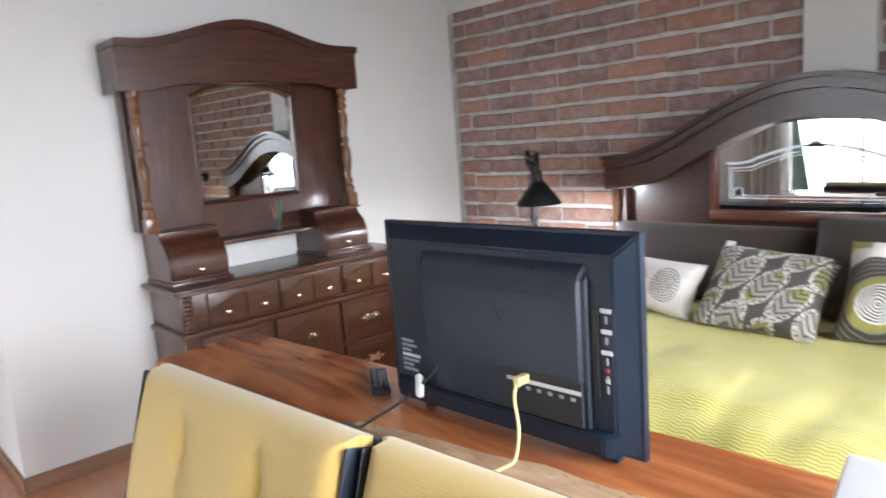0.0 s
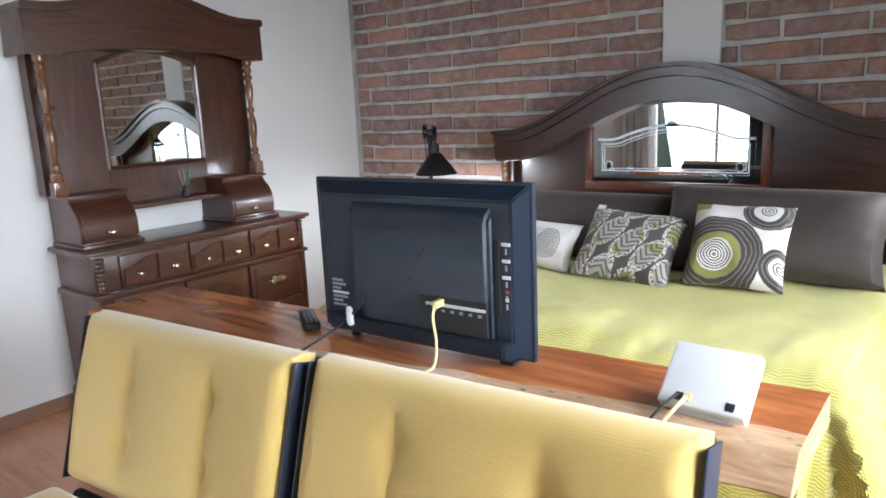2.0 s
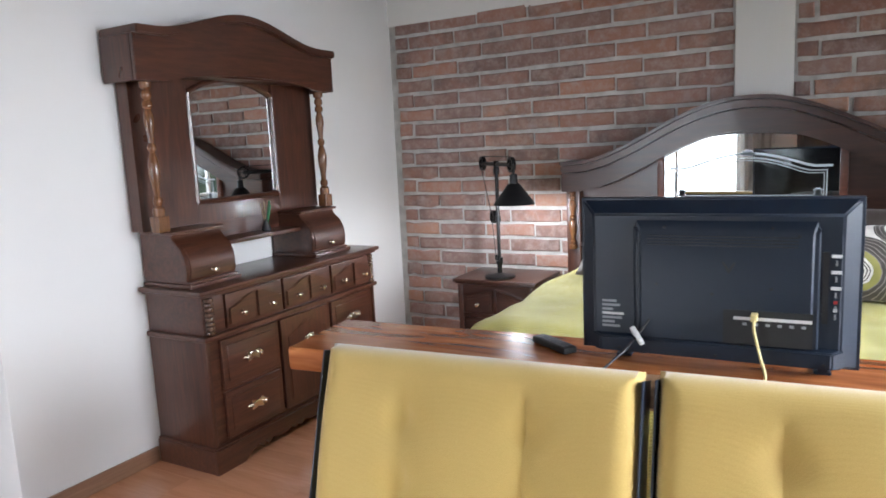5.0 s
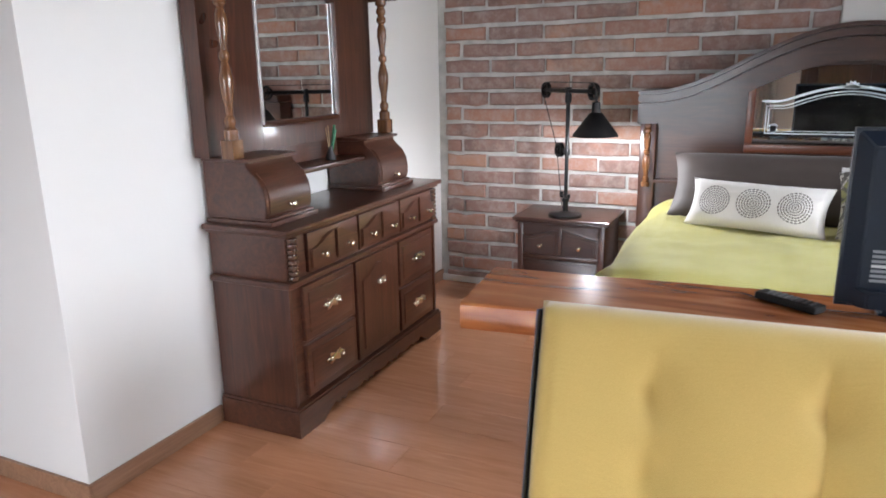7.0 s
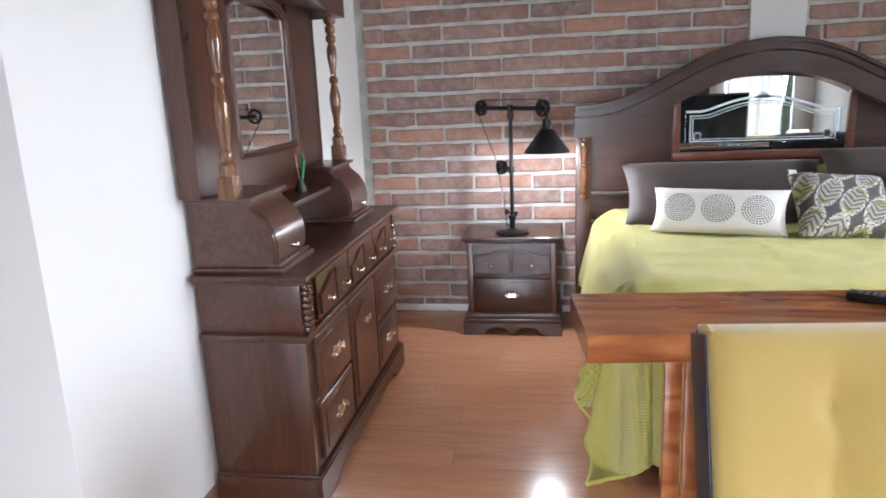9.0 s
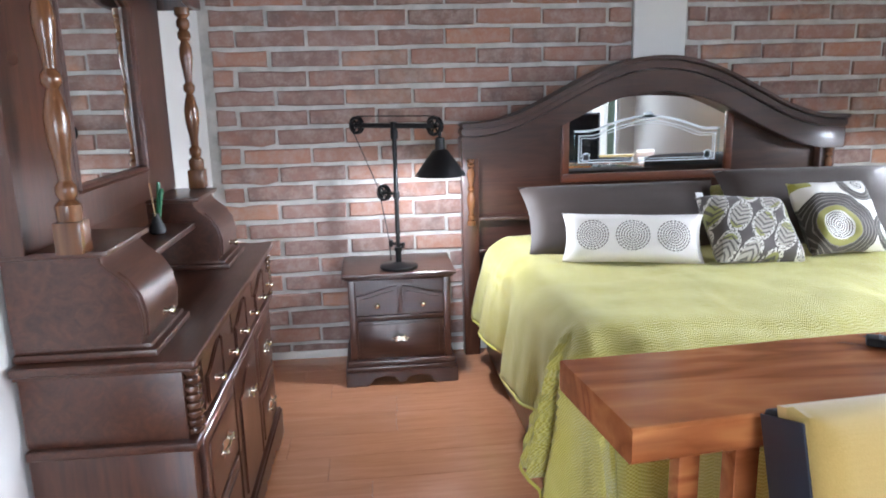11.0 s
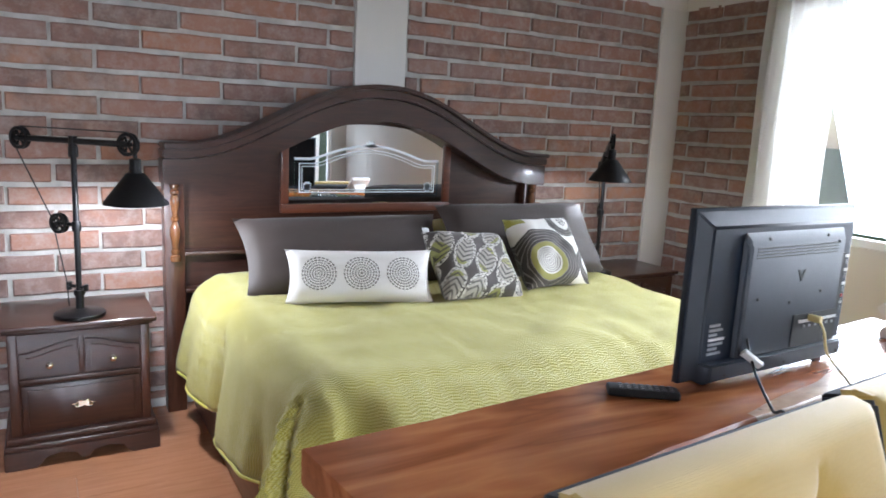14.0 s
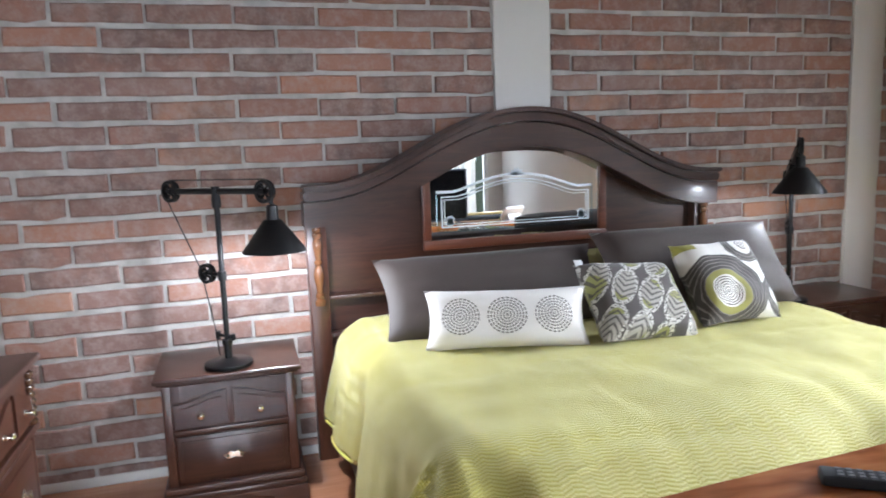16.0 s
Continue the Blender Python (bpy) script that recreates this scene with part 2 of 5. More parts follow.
def swirl_pillow():
    n = Nodes("swirl_print_cotton")
    v = n.coords("UV")
    x, y, _ = n.xyz(v)
    col = n.mix(0.0, (0.78, 0.75, 0.70), (0.78, 0.75, 0.70))
    wob = n.math("MULTIPLY", n.math("SUBTRACT", n.noise(v, 4, 2), 0.5), 0.06)
    for cx, cy, rad, inner in ((0.78, 0.86, 0.24, (0.72, 0.70, 0.66)), (0.34, 0.30, 0.46, (0.30, 0.28, 0.075)), (0.98, 0.22, 0.22, (0.7, 0.68, 0.64))):
        dx, dy = n.math("SUBTRACT", x, cx), n.math("SUBTRACT", y, cy)
        r = n.math("ADD", n.math("SQRT", n.math("ADD", n.math("MULTIPLY", dx, dx), n.math("MULTIPLY", dy, dy))), wob)
        col = n.mix(n.math("LESS_THAN", r, rad), col, (0.06, 0.05, 0.045))
        streak = n.math("GREATER_THAN", n.math("SINE", n.math("MULTIPLY", r, 150.0)), 0.75)
        col = n.mix(n.math("MULTIPLY", streak, n.math("MULTIPLY", n.math("LESS_THAN", r, rad), 0.5)), col, (0.4, 0.36, 0.33))
        col = n.mix(n.math("LESS_THAN", r, rad * 0.56), col, inner)
        col = n.mix(n.math("LESS_THAN", r, rad * 0.40), col, (0.74, 0.71, 0.67))
        scrawl = n.math("GREATER_THAN", n.math("SINE", n.math("ADD", n.math("MULTIPLY", r, 210.0), n.math("MULTIPLY", dx, 9.0))), 0.25)
        col = n.mix(n.math("MULTIPLY", scrawl, n.math("LESS_THAN", r, rad * 0.36)), col, (0.07, 0.06, 0.055))
    corner = n.math("MULTIPLY", n.math("LESS_THAN", x, 0.2), n.math("GREATER_THAN", y, 0.86))
    col = n.mix(corner, col, (0.34, 0.32, 0.05))
    w = n.noise(n.coords(), 300, 3)
    n.bump(w, 0.2, 0.002)
    return n.done(col, 0.8, sheen=0.2)


def leaf_pillow():
    n = Nodes("leaf_print_cotton")
    x, y, _ = n.xyz(n.coords("UV", rot=(0, 0, 0.5), scale=(1.0, 1.0, 1)))
    px = n.math("SUBTRACT", n.math("PINGPONG", n.math("ADD", x, 0.12), 0.26), 0.13)
    py = n.math("SUBTRACT", n.math("PINGPONG", n.math("ADD", y, 0.1), 0.5), 0.25)
    e = n.math("ADD", n.math("MULTIPLY", n.math("MULTIPLY", px, px), 70.0), n.math("MULTIPLY", n.math("MULTIPLY", py, py), 15.0))
    leaf = n.math("LESS_THAN", e, 0.62)
    edge = n.math("MULTIPLY", n.math("GREATER_THAN", e, 0.62), n.math("LESS_THAN", e, 1.05))
    dots = n.math("GREATER_THAN", n.noise(n.coords("UV"), 42, 1), 0.47)
    veins = n.math("GREATER_THAN", n.math("SINE", n.math("MULTIPLY", n.math("ADD", py, n.math("ABSOLUTE", px)), 85.0)), 0.35)
    pick = n.math("GREATER_THAN", n.noise(n.coords("UV"), 2.6, 0), 0.5)
    col = n.mix(leaf, (0.075, 0.064, 0.058), n.mix(pick, (0.36, 0.33, 0.29), (0.25, 0.25, 0.08)))
    col = n.mix(n.math("MULTIPLY", n.math("MULTIPLY", leaf, veins), 0.85), col, (0.06, 0.05, 0.045))
    col = n.mix(n.math("MULTIPLY", edge, dots), col, (0.58, 0.55, 0.50))
    n.bump(n.noise(n.coords(), 300, 3), 0.2, 0.002)
    return n.done(col, 0.8, sheen=0.2)


RINGS, SWIRL, LEAF = rings_pillow(), swirl_pillow(), leaf_pillow()
IRON = plain("black_iron_pipe", (0.012, 0.012, 0.013), 0.38, 0.6, vary=0.3)
SHADEPAINT = plain("matt_black_shade", (0.008, 0.008, 0.009), 0.5, 0.2, vary=0.3)
BRASS = plain("aged_brass", (0.82, 0.77, 0.66), 0.22, 1.0, vary=0.2)
# the blue in this base colour stands in for sheen on the dark plastic
TVPLASTIC = plain("dark_tv_plastic_blue_sheen", (0.007, 0.0145, 0.029), 0.42, 0, vary=0.15, scale=160, bump=0.05)
TVGLOSS = plain("black_glossy_screen", (0.006, 0.006, 0.007), 0.1, 0, vary=0.05)
LABEL = plain("white_print", (0.7, 0.7, 0.7), 0.6, vary=0.05)
GREYPRINT = plain("grey_print", (0.30, 0.31, 0.33), 0.6, vary=0.05)
REDPRINT = plain("red_socket", (0.4, 0.02, 0.02), 0.5, vary=0.05)
WHITEPLASTIC = plain("white_router_plastic", (0.78, 0.78, 0.78), 0.35, vary=0.03)
CABLEY = plain("yellow_cable", (0.66, 0.54, 0.24), 0.5, vary=0.05)
CABLEB = plain("black_cable", (0.012, 0.012, 0.012), 0.5, vary=0.05)
RUBBER = plain("black_rubber", (0.015, 0.015, 0.016), 0.6, vary=0.1)
KEYGREY = plain("grey_rubber_keys", (0.13, 0.13, 0.14), 0.6, vary=0.1)
GREENGLASS = plain("green_reed", (0.02, 0.16, 0.07), 0.3, vary=0.2)
REED = plain("pale_reed", (0.42, 0.30, 0.16), 0.7, vary=0.2)
SWITCHP = plain("grey_switch_plate", (0.10, 0.10, 0.105), 0.4, vary=0.1)
ALU = plain("window_aluminium", (0.75, 0.75, 0.74), 0.4, vary=0.05)
LEGPAINT = plain("grey_steel_leg", (0.25, 0.23, 0.21), 0.4, 0.6, vary=0.15)
GRASS = plain("grass_ground", (0.07, 0.11, 0.035), 0.95, vary=0.5, scale=0.8)


def mirror_material(name, tint=(0.9, 0.92, 0.92)):
    n = Nodes(name)
    return n.done(tint, 0.015, 1.0)


bulb_glow = Nodes("frosted_bulb")
bulb_glow.b.inputs["Emission Color"].default_value = (1, 0.9, 0.75, 1)
bulb_glow.b.inputs["Emission Strength"].default_value = 6.0
BULB = bulb_glow.done((0.9, 0.9, 0.88), 0.5)
MIRROR = mirror_material("silvered_mirror")
# bevel strip is flat; the blue it would reflect is put into its tint
BEVELMIRROR = mirror_material("mirror_bevel_blue_reflection", (0.62, 0.78, 0.86))
ETCH = plain("frosted_etching", (0.72, 0.78, 0.82), 0.45, 0.3, vary=0.05)
pane_glass = Nodes("window_glass")
pane_glass.b.inputs["Transmission Weight"].default_value = 1.0
GLASS = pane_glass.done((1, 1, 1), 0.0)


# ---- mesh helpers ----
def box(x0, x1, y0, y1, z0, z1, bevel=0.0, seg=2):
    bm = bmesh.new()
    bmesh.ops.create_cube(bm, size=1)
    bm.transform(Matrix.Translation(((x0 + x1) / 2, (y0 + y1) / 2, (z0 + z1) / 2)) @ Matrix.Diagonal((abs(x1 - x0), abs(y1 - y0), abs(z1 - z0), 1)))
    if bevel:
        bmesh.ops.bevel(bm, geom=list(bm.edges), offset=bevel, segments=seg, affect="EDGES", profile=0.6)
    return bm


def join(*bms):
    out = bmesh.new()
    for b in bms:
        me = bpy.data.meshes.new("t")
        b.to_mesh(me)
        b.free()
        out.from_mesh(me)
        bpy.data.meshes.remove(me)
    return out


def prism(pts, axis, a, b, bevel=0.0):
    """A polygon drawn in the two other axes, thick from a to b along axis (0, 1, 2)."""
    bm = bmesh.new()
    def at(p, d):
        q = list(p)
        q.insert(axis, d)
        return q
    va, vb = [bm.verts.new(at(p, a)) for p in pts], [bm.verts.new(at(p, b)) for p in pts]
    n = len(pts)
    bm.faces.new(va)
    bm.faces.new(vb[::-1])
    for i in range(n):
        bm.faces.new((va[i], vb[i], vb[(i + 1) % n], va[(i + 1) % n]))
    bmesh.ops.recalc_face_normals(bm, faces=bm.faces)
    if bevel:
        ed = [e for e in bm.edges if len(e.link_faces) == 2 and e.calc_face_angle() > 0.6]
        bmesh.ops.bevel(bm, geom=ed, offset=bevel, segments=2, affect="EDGES")
    return bm


def lathe(profile, seg=20, at=(0, 0, 0), close=True):
    """Turned about z: profile of (radius, z)."""
    bm = bmesh.new()
    rows = [[bm.verts.new((r * math.cos(6.28318 * k / seg), r * math.sin(6.28318 * k / seg), z)) for k in range(seg)] for r, z in profile]
    for a, b in zip(rows, rows[1:]):
        for k in range(seg):
            bm.faces.new((a[k], a[(k + 1) % seg], b[(k + 1) % seg], b[k]))
    if close:
        bm.faces.new(rows[0][::-1])
        bm.faces.new(rows[-1])
    bmesh.ops.recalc_face_normals(bm, faces=bm.faces)
    bm.transform(Matrix.Translation(at))
    return bm


def tube(pts, r, seg=10):
    """A round rod along points, smoothed by Catmull-Rom when there are more than two."""
    P = [Vector(p) for p in pts]
    if len(P) > 2:
        Q = []
        for i in range(len(P) - 1):
            a, b, c, d = P[max(i - 1, 0)], P[i], P[i + 1], P[min(i + 2, len(P) - 1)]
            for k in range(8):
                t = k / 8
                Q.append(0.5 * (2 * b + (c - a) * t + (2 * a - 5 * b + 4 * c - d) * t * t + (3 * b - a - 3 * c + d) * t ** 3))
        P = Q + [P[-1]]
    bm = bmesh.new()
    rings = []
    for i, p in enumerate(P):
        d = (P[min(i + 1, len(P) - 1)] - P[max(i - 1, 0)]).normalized()
        m = d.to_track_quat("Z", "Y").to_matrix()
        rings.append([bm.verts.new(p + m @ Vector((r * math.cos(6.28318 * k / seg), r * math.sin(6.28318 * k / seg), 0))) for k in range(seg)])
    for a, b in zip(rings, rings[1:]):
        for k in range(seg):
            bm.faces.new((a[k], a[(k + 1) % seg], b[(k + 1) % seg], b[k]))
    bm.faces.new(rings[0][::-1])
    bm.faces.new(rings[-1])
    bmesh.ops.recalc_face_normals(bm, faces=bm.faces)
    return bm


def moved(bm, m):
    bm.transform(m)
    return bm


def thing(name, m, label="", category="", group=""):
    ob = new(name)
    ob.empty_display_size = 0.1
    ob.matrix_world = m if isinstance(m, Matrix) else Matrix.Translation(m)
    return tagged(ob, label, category, group)


def mesh_of(name, bm, material, smooth=True):
    me = bpy.data.meshes.new(name)
    bm.to_mesh(me)
    bm.free()
    for mt in material if isinstance(material, (list, tuple)) else (material,):
        me.materials.append(mt)
    if smooth:
        me.shade_smooth()
        me.set_sharp_from_angle(angle=radians(35))
    return me


def part(name, bm, material, parent, label="", local=False):
    """One mesh under a thing or under a part; drawn in the world's axes unless local."""
    if not local:
        root = parent
        while root.parent:
            root = root.parent
        bm.transform(root.matrix_basis.inverted())
    ob = new(name, mesh_of(name, bm, material))
    ob.parent = parent
    return tagged(ob, label)


def solid(name, bm, material, label="", category="", kind="structure"):
    return tagged(new(name, mesh_of(name, bm, material)), label, category, "", kind)


# ---- the room ----
T = 0.15
floor = solid("floor", box(BACK - T, BRICKX + T, SIDE - T, FARY + T, -0.2, -0.012), MORTAR, "reddish laminate plank floor", "floor")
solid("ground", box(-300, 300, -300, 300, -0.45, -0.4), GRASS, "grassy ground outside the windows", "ground")
solid("ceiling", box(BACK - T, BRICKX + T, SIDE - T, FARY + T, CEIL, CEIL + 0.12), CEILWOOD, "unseen ceiling, dark brown boards assumed to dim upper walls", "ceiling")
wall_brick = solid("wall_east", box(BRICKX, BRICKX + T, SIDE - T, WHITEY + T, -0.2, 2.30), MORTAR, "exposed red brick wall with grey mortar", "wall")
solid("trim", box(BRICKX - 0.014, BRICKX + T, SIDE - T, WHITEY, 2.30, CEIL), CREAM, "white painted concrete ring beam above brick", "beam")
solid("trim", box(BRICKX - 0.016, BRICKX + 0.02, 2.675, 2.972, 0, 2.30, 0.004), CREAM, "white painted concrete column in brick wall", "column")
solid("trim", box(BRICKX - 0.016, BRICKX + 0.02, SIDE, 0.757, 0, 2.30, 0.004), CREAM, "white painted concrete corner column", "column")
solid("wall_north", box(1.155, BRICKX + T, WHITEY, 6.16, -0.2, CEIL, 0.006), PAINT, "smooth white painted wall", "wall")
solid("wall_far", box(BACK - T, BRICKX + T, FARY, FARY + T, -0.2, CEIL), PAINT, "white wall at the end of the passage", "wall")
solid("wall_passage", box(3.2, 3.35, 6.16, FARY, -0.2, CEIL), PAINT, "white wall closing the passage", "wall")
# side wall with its window
WX0, WX1, WZ0, WZ1 = 0.65, 3.25, 0.9, 2.3
wall_side = solid("wall_south", join(box(BACK - T, WX0, SIDE - T, SIDE, -0.2, CEIL), box(WX0, WX1, SIDE - T, SIDE, -0.2, WZ0),
                                     box(WX0, WX1, SIDE - T, SIDE, WZ1, CEIL)), PAINT, "white wall around a wide window", "wall")
wall_side_brick = solid("wall_south_brick", box(WX1, BRICKX, SIDE - T, SIDE, -0.2, 2.30), MORTAR, "narrow exposed brick wall beside the window", "wall")
solid("trim", box(WX1, BRICKX - 0.014, SIDE - T, SIDE + 0.014, 2.30, CEIL), CREAM, "white painted beam over side wall", "beam")
# back wall with two tall windows
BW = ((0.75, 1.75), (3.6, 5.4))
solid("wall_west", join(box(BACK - T, BACK, SIDE, 0.75, -0.2, CEIL), box(BACK - T, BACK, 1.75, 3.6, -0.2, CEIL), box(BACK - T, BACK, 5.4, FARY, -0.2, CEIL),
                        box(BACK - T, BACK, 0.75, 1.75, -0.2, 0.4), box(BACK - T, BACK, 3.6, 5.4, -0.2, 0.08), box(BACK - T, BACK, 0.75, 1.75, 2.3, CEIL), box(BACK - T, BACK, 3.6, 5.4, 2.05, CEIL)),
      PAINT, "white wall with a window and a glazed garden door", "wall")
door = tagged(new("door_1"), "dark stained closed wooden door in white wall", "door", "", "structure")
door.matrix_world = Matrix.Translation((BACK, 2.0, 0))
part("leaf", box(BACK, BACK + 0.03, 2.0, 2.86, 0.012, 2.08, 0.004), WALNUT_V, door)
for z0, z1 in ((0.2, 0.95), (1.1, 1.95)):
    part("panel", box(BACK + 0.03, BACK + 0.04, 2.13, 2.73, z0, z1, 0.008), WALNUT_V, door)
for y0, y1, z0, z1 in ((1.93, 2.0, 0, 2.15), (2.86, 2.93, 0, 2.15), (2.0, 2.86, 2.08, 2.15)):
    part("door_frame", box(BACK, BACK + 0.04, y0, y1, z0, z1, 0.004), WALNUT_V, door)


def window(name, axis, at, a, b, z0, z1, panes):
    w = new(name)
    w.matrix_world = Matrix.Translation((at, a, z0) if axis == 0 else (a, at, z0))
    tagged(w, "white aluminium framed window with clear panes", "window", "", "structure")
    def bx(u0, u1, v0, v1, d0, d1, bv=0.0):
        return box(at + d0, at + d1, u0, u1, v0, v1, bv) if axis == 0 else box(u0, u1, at + d0, at + d1, v0, v1, bv)
    f = 0.045
    part("window_frame", join(bx(a, b, z0, z0 + f, -0.03, 0.03, 0.004), bx(a, b, z1 - f, z1, -0.03, 0.03, 0.004),
                              bx(a, a + f, z0 + f, z1 - f, -0.03, 0.03, 0.004), bx(b - f, b, z0 + f, z1 - f, -0.03, 0.03, 0.004)), ALU, w)
    step = (b - a) / panes
    for k in range(panes):
        if k:
            part("mullion", bx(a + k * step - 0.02, a + k * step + 0.02, z0 + f, z1 - f, -0.025, 0.025, 0.004), ALU, w)
        g = part("pane", bx(a + k * step + 0.02, a + (k + 1) * step - 0.02, z0 + f, z1 - f, -0.003, 0.003), GLASS, w)
        g.visible_shadow = False


window("window_1", 1, SIDE - 0.05, WX0, WX1, WZ0, WZ1, 3)
window("window_2", 0, BACK - 0.05, 3.6, 5.4, 0.08, 2.05, 2)
window("window_3", 0, BACK - 0.05, 0.75, 1.75, 0.4, 2.3, 2)


def curtain(axis, at, a, b, z0, z1, waves, seed):
    rnd = random.Random(seed)
    ph = rnd.random() * 6
    bm = bmesh.new()
    n, rows = waves * 10, 14
    grid = []
    for j in range(rows + 1):
        z = z0 + (z1 - z0) * j / rows
        amp = 0.035 - 0.012 * j / rows
        row = []
        for i in range(n + 1):
            u = i / n
            d = amp * math.sin(6.283 * waves * u + ph + 0.5 * math.sin(3 * u + j * 0.15)) + 0.008 * math.sin(17 * u * waves + j)
            p = a + (b - a) * u
            row.append(bm.verts.new((at + d, p, z) if axis == 0 else (p, at + d, z)))
        grid.append(row)
    for r0, r1 in zip(grid, grid[1:]):
        for i in range(n):
            bm.faces.new((r0[i], r0[i + 1], r1[i + 1], r1[i]))
    bmesh.ops.solidify(bm, geom=list(bm.faces), thickness=0.003)
    c = thing("curtain", (at, a, z0) if axis == 0 else (a, at, z0), "white sheer curtain hanging in soft folds beside window", "curtain", "curtains")
    part("cloth", bm, CURTAIN, c)
    rod = ((at, a - 0.05, z1 + 0.02), (at, b + 0.05, z1 + 0.02)) if axis == 0 else ((a - 0.05, at, z1 + 0.02), (b + 0.05, at, z1 + 0.02))
    part("rod", tube(rod, 0.012), ALU, c)
    return c


curtain(1, SIDE + 0.09, 2.86, 3.36, 0.05, 2.46, 5, 1)
curtain(0, BACK + 0.1, 3.2, 3.68, 0.04, 2.42, 5, 2)
curtain(0, BACK + 0.1, 5.3, 5.8, 0.04, 2.42, 5, 3)
curtain(0, BACK + 0.1, 0.98, 1.72, 0.04, 2.42, 5, 4)

# baseboards
BB = 0.075
for x0, x1, y0, y1 in ((1.155, 1.80, WHITEY - 0.014, WHITEY), (3.14, BRICKX, WHITEY - 0.014, WHITEY), (1.141, 1.155, WHITEY - 0.014, 6.16), (BACK, 3.2, FARY - 0.014, FARY),
                       (1.155, 3.2, 6.16, 6.174), (BACK + 0.014, WX1, SIDE, SIDE + 0.014)):
    solid("baseboard", box(x0, x1, y0, y1, 0, BB, 0.003), BASEWOOD, "brown wooden baseboard", "baseboard")
solid("baseboard", box(BRICKX - 0.02, BRICKX + 0.01, 0.757, WHITEY - 0.014, 0, 0.045, 0.004), CREAM, "rough pale cement skirting along brick", "baseboard")

sw = thing("light_switch", (1.155, 5.92, 1.18), "dark grey wall switch plate by the passage", "light switch")
part("plate", box(1.143, 1.155, 5.885, 5.955, 1.12, 1.24, 0.004), SWITCHP, sw)
part("rocker", box(1.138, 1.144, 5.905, 5.935, 1.155, 1.205, 0.002), SWITCHP, sw)


# ---- turned parts ----
def spindle(z0, z1, r, seg=18, at=(0, 0)):
    """A baluster between two heights: square-ish foot rings, vases and beads."""
    shape = ((0, .95), (.03, 1), (.06, 1), (.08, .6), (.10, .8), (.13, .8), (.15, .5), (.22, .62), (.30, .9), (.38, .95), (.44, .7), (.48, .45), (.50, .75), (.53, .75), (.55, .45),
             (.60, .55), (.70, .85), (.76, .8), (.80, .5), (.82, .85), (.85, .85), (.87, .55), (.89, .85), (.92, .85), (.94, .6), (.96, 1), (1, 1))
    return lathe([(r * k, z0 + (z1 - z0) * t) for t, k in shape], seg, (*at, 0))


def beads(z0, z1, r, count, at):
    prof = []
    for i in range(count):
        for t, k in ((0.0, 0.62), (0.2, 0.92), (0.5, 1.0), (0.8, 0.92), (0.98, 0.62)):
            prof.append((r * k, z0 + (z1 - z0) * (i + t) / count))
    return lathe(prof, 14, (*at, 0))


def knob(x, y, z, d=(0, -1, 0), r=0.013):
    q = Vector(d).to_track_quat("Z", "Y").to_matrix().to_4x4()
    return moved(lathe([(r * 0.9, 0), (r * 0.5, 0.006), (r * 0.45, 0.012), (r, 0.019), (r * 0.95, 0.025), (r * 0.4, 0.029)], 14), Matrix.Translation((x, y, z)) @ q)


def bail(x, y, z, d=(0, -1, 0), w=0.068):
    """A pierced brass plate with a hanging loop, facing d."""
    q = Vector(d).to_track_quat("Z", "Y").to_matrix().to_4x4()
    pts = []
    for k in range(24):
        a = 6.28318 * k / 24
        rr = 0.85 + 0.3 * math.cos(6 * a)
        pts.append((w * rr * math.cos(a) * 0.95, 0.38 * w * rr * math.sin(a)))
    bm = prism(pts, 2, 0, 0.003)
    loop = tube([(-w * .62, 0.004, .004), (-w * .6, -.01, .016), (-w * .35, -.022, .02), (0, -.018, .02), (w * .35, -.022, .02), (w * .6, -.01, .016), (w * .62, 0.004, .004)], 0.0035, 8)
    posts = [lathe([(0.007, 0), (0.005, 0.012), (0.007, 0.016), (0.003, 0.019)], 10, (s * w * .62, 0.004, 0)) for s in (-1, 1)]
    return moved(join(bm, loop, *posts), Matrix.Translation((x, y, z)) @ q @ pose(0, 0, 0, 0, 0, 180 if d[1] < 0 else 0))


def arch_panel(x0, x1, z0, z1, rise, side, n=9):
    """Outline with an ogee top: side -1 rises to the right, 1 to the left, 0 in the middle."""
    pts = [(x0, z0), (x1, z0)]
    for k in range(n + 1):
        u = 1 - k / n
        h = {0: 0.5 - 0.5 * math.cos(6.28318 * u), -1: 0.5 - 0.5 * math.cos(3.14159 * u), 1: 0.5 + 0.5 * math.cos(3.14159 * u)}[side]
        pts.append((x0 + (x1 - x0) * u, z1 + rise * h))
    return pts


# ---- dresser with mirror hutch ----
DX0, DX1, DF, DB = 1.825, 3.12, 4.895, WHITEY - 0.012
dresser = thing("dresser", ((DX0 + DX1) / 2, DF, 0), "dark walnut dresser with mirror hutch against white wall", "dresser")
part("side_panel", box(DX0, DX0 + 0.022, DF + 0.004, DB, 0.1, 0.64, 0.003), WALNUT_V, dresser)
part("side_panel", box(DX1 - 0.022, DX1, DF + 0.004, DB, 0.1, 0.64, 0.003), WALNUT_V, dresser)
part("body", box(DX0 + 0.022, DX1 - 0.022, DF + 0.012, DB, 0.1, 0.64), WALNUT, dresser)
part("upper_body", box(DX0 + 0.006, DX1 - 0.006, DF + 0.012, DB, 0.665, 0.85, 0.002), WALNUT, dresser)
part("middle_moulding", box(DX0 - 0.014, DX1 + 0.014, DF - 0.014, DB, 0.64, 0.665, 0.008, 3), WALNUT, dresser)
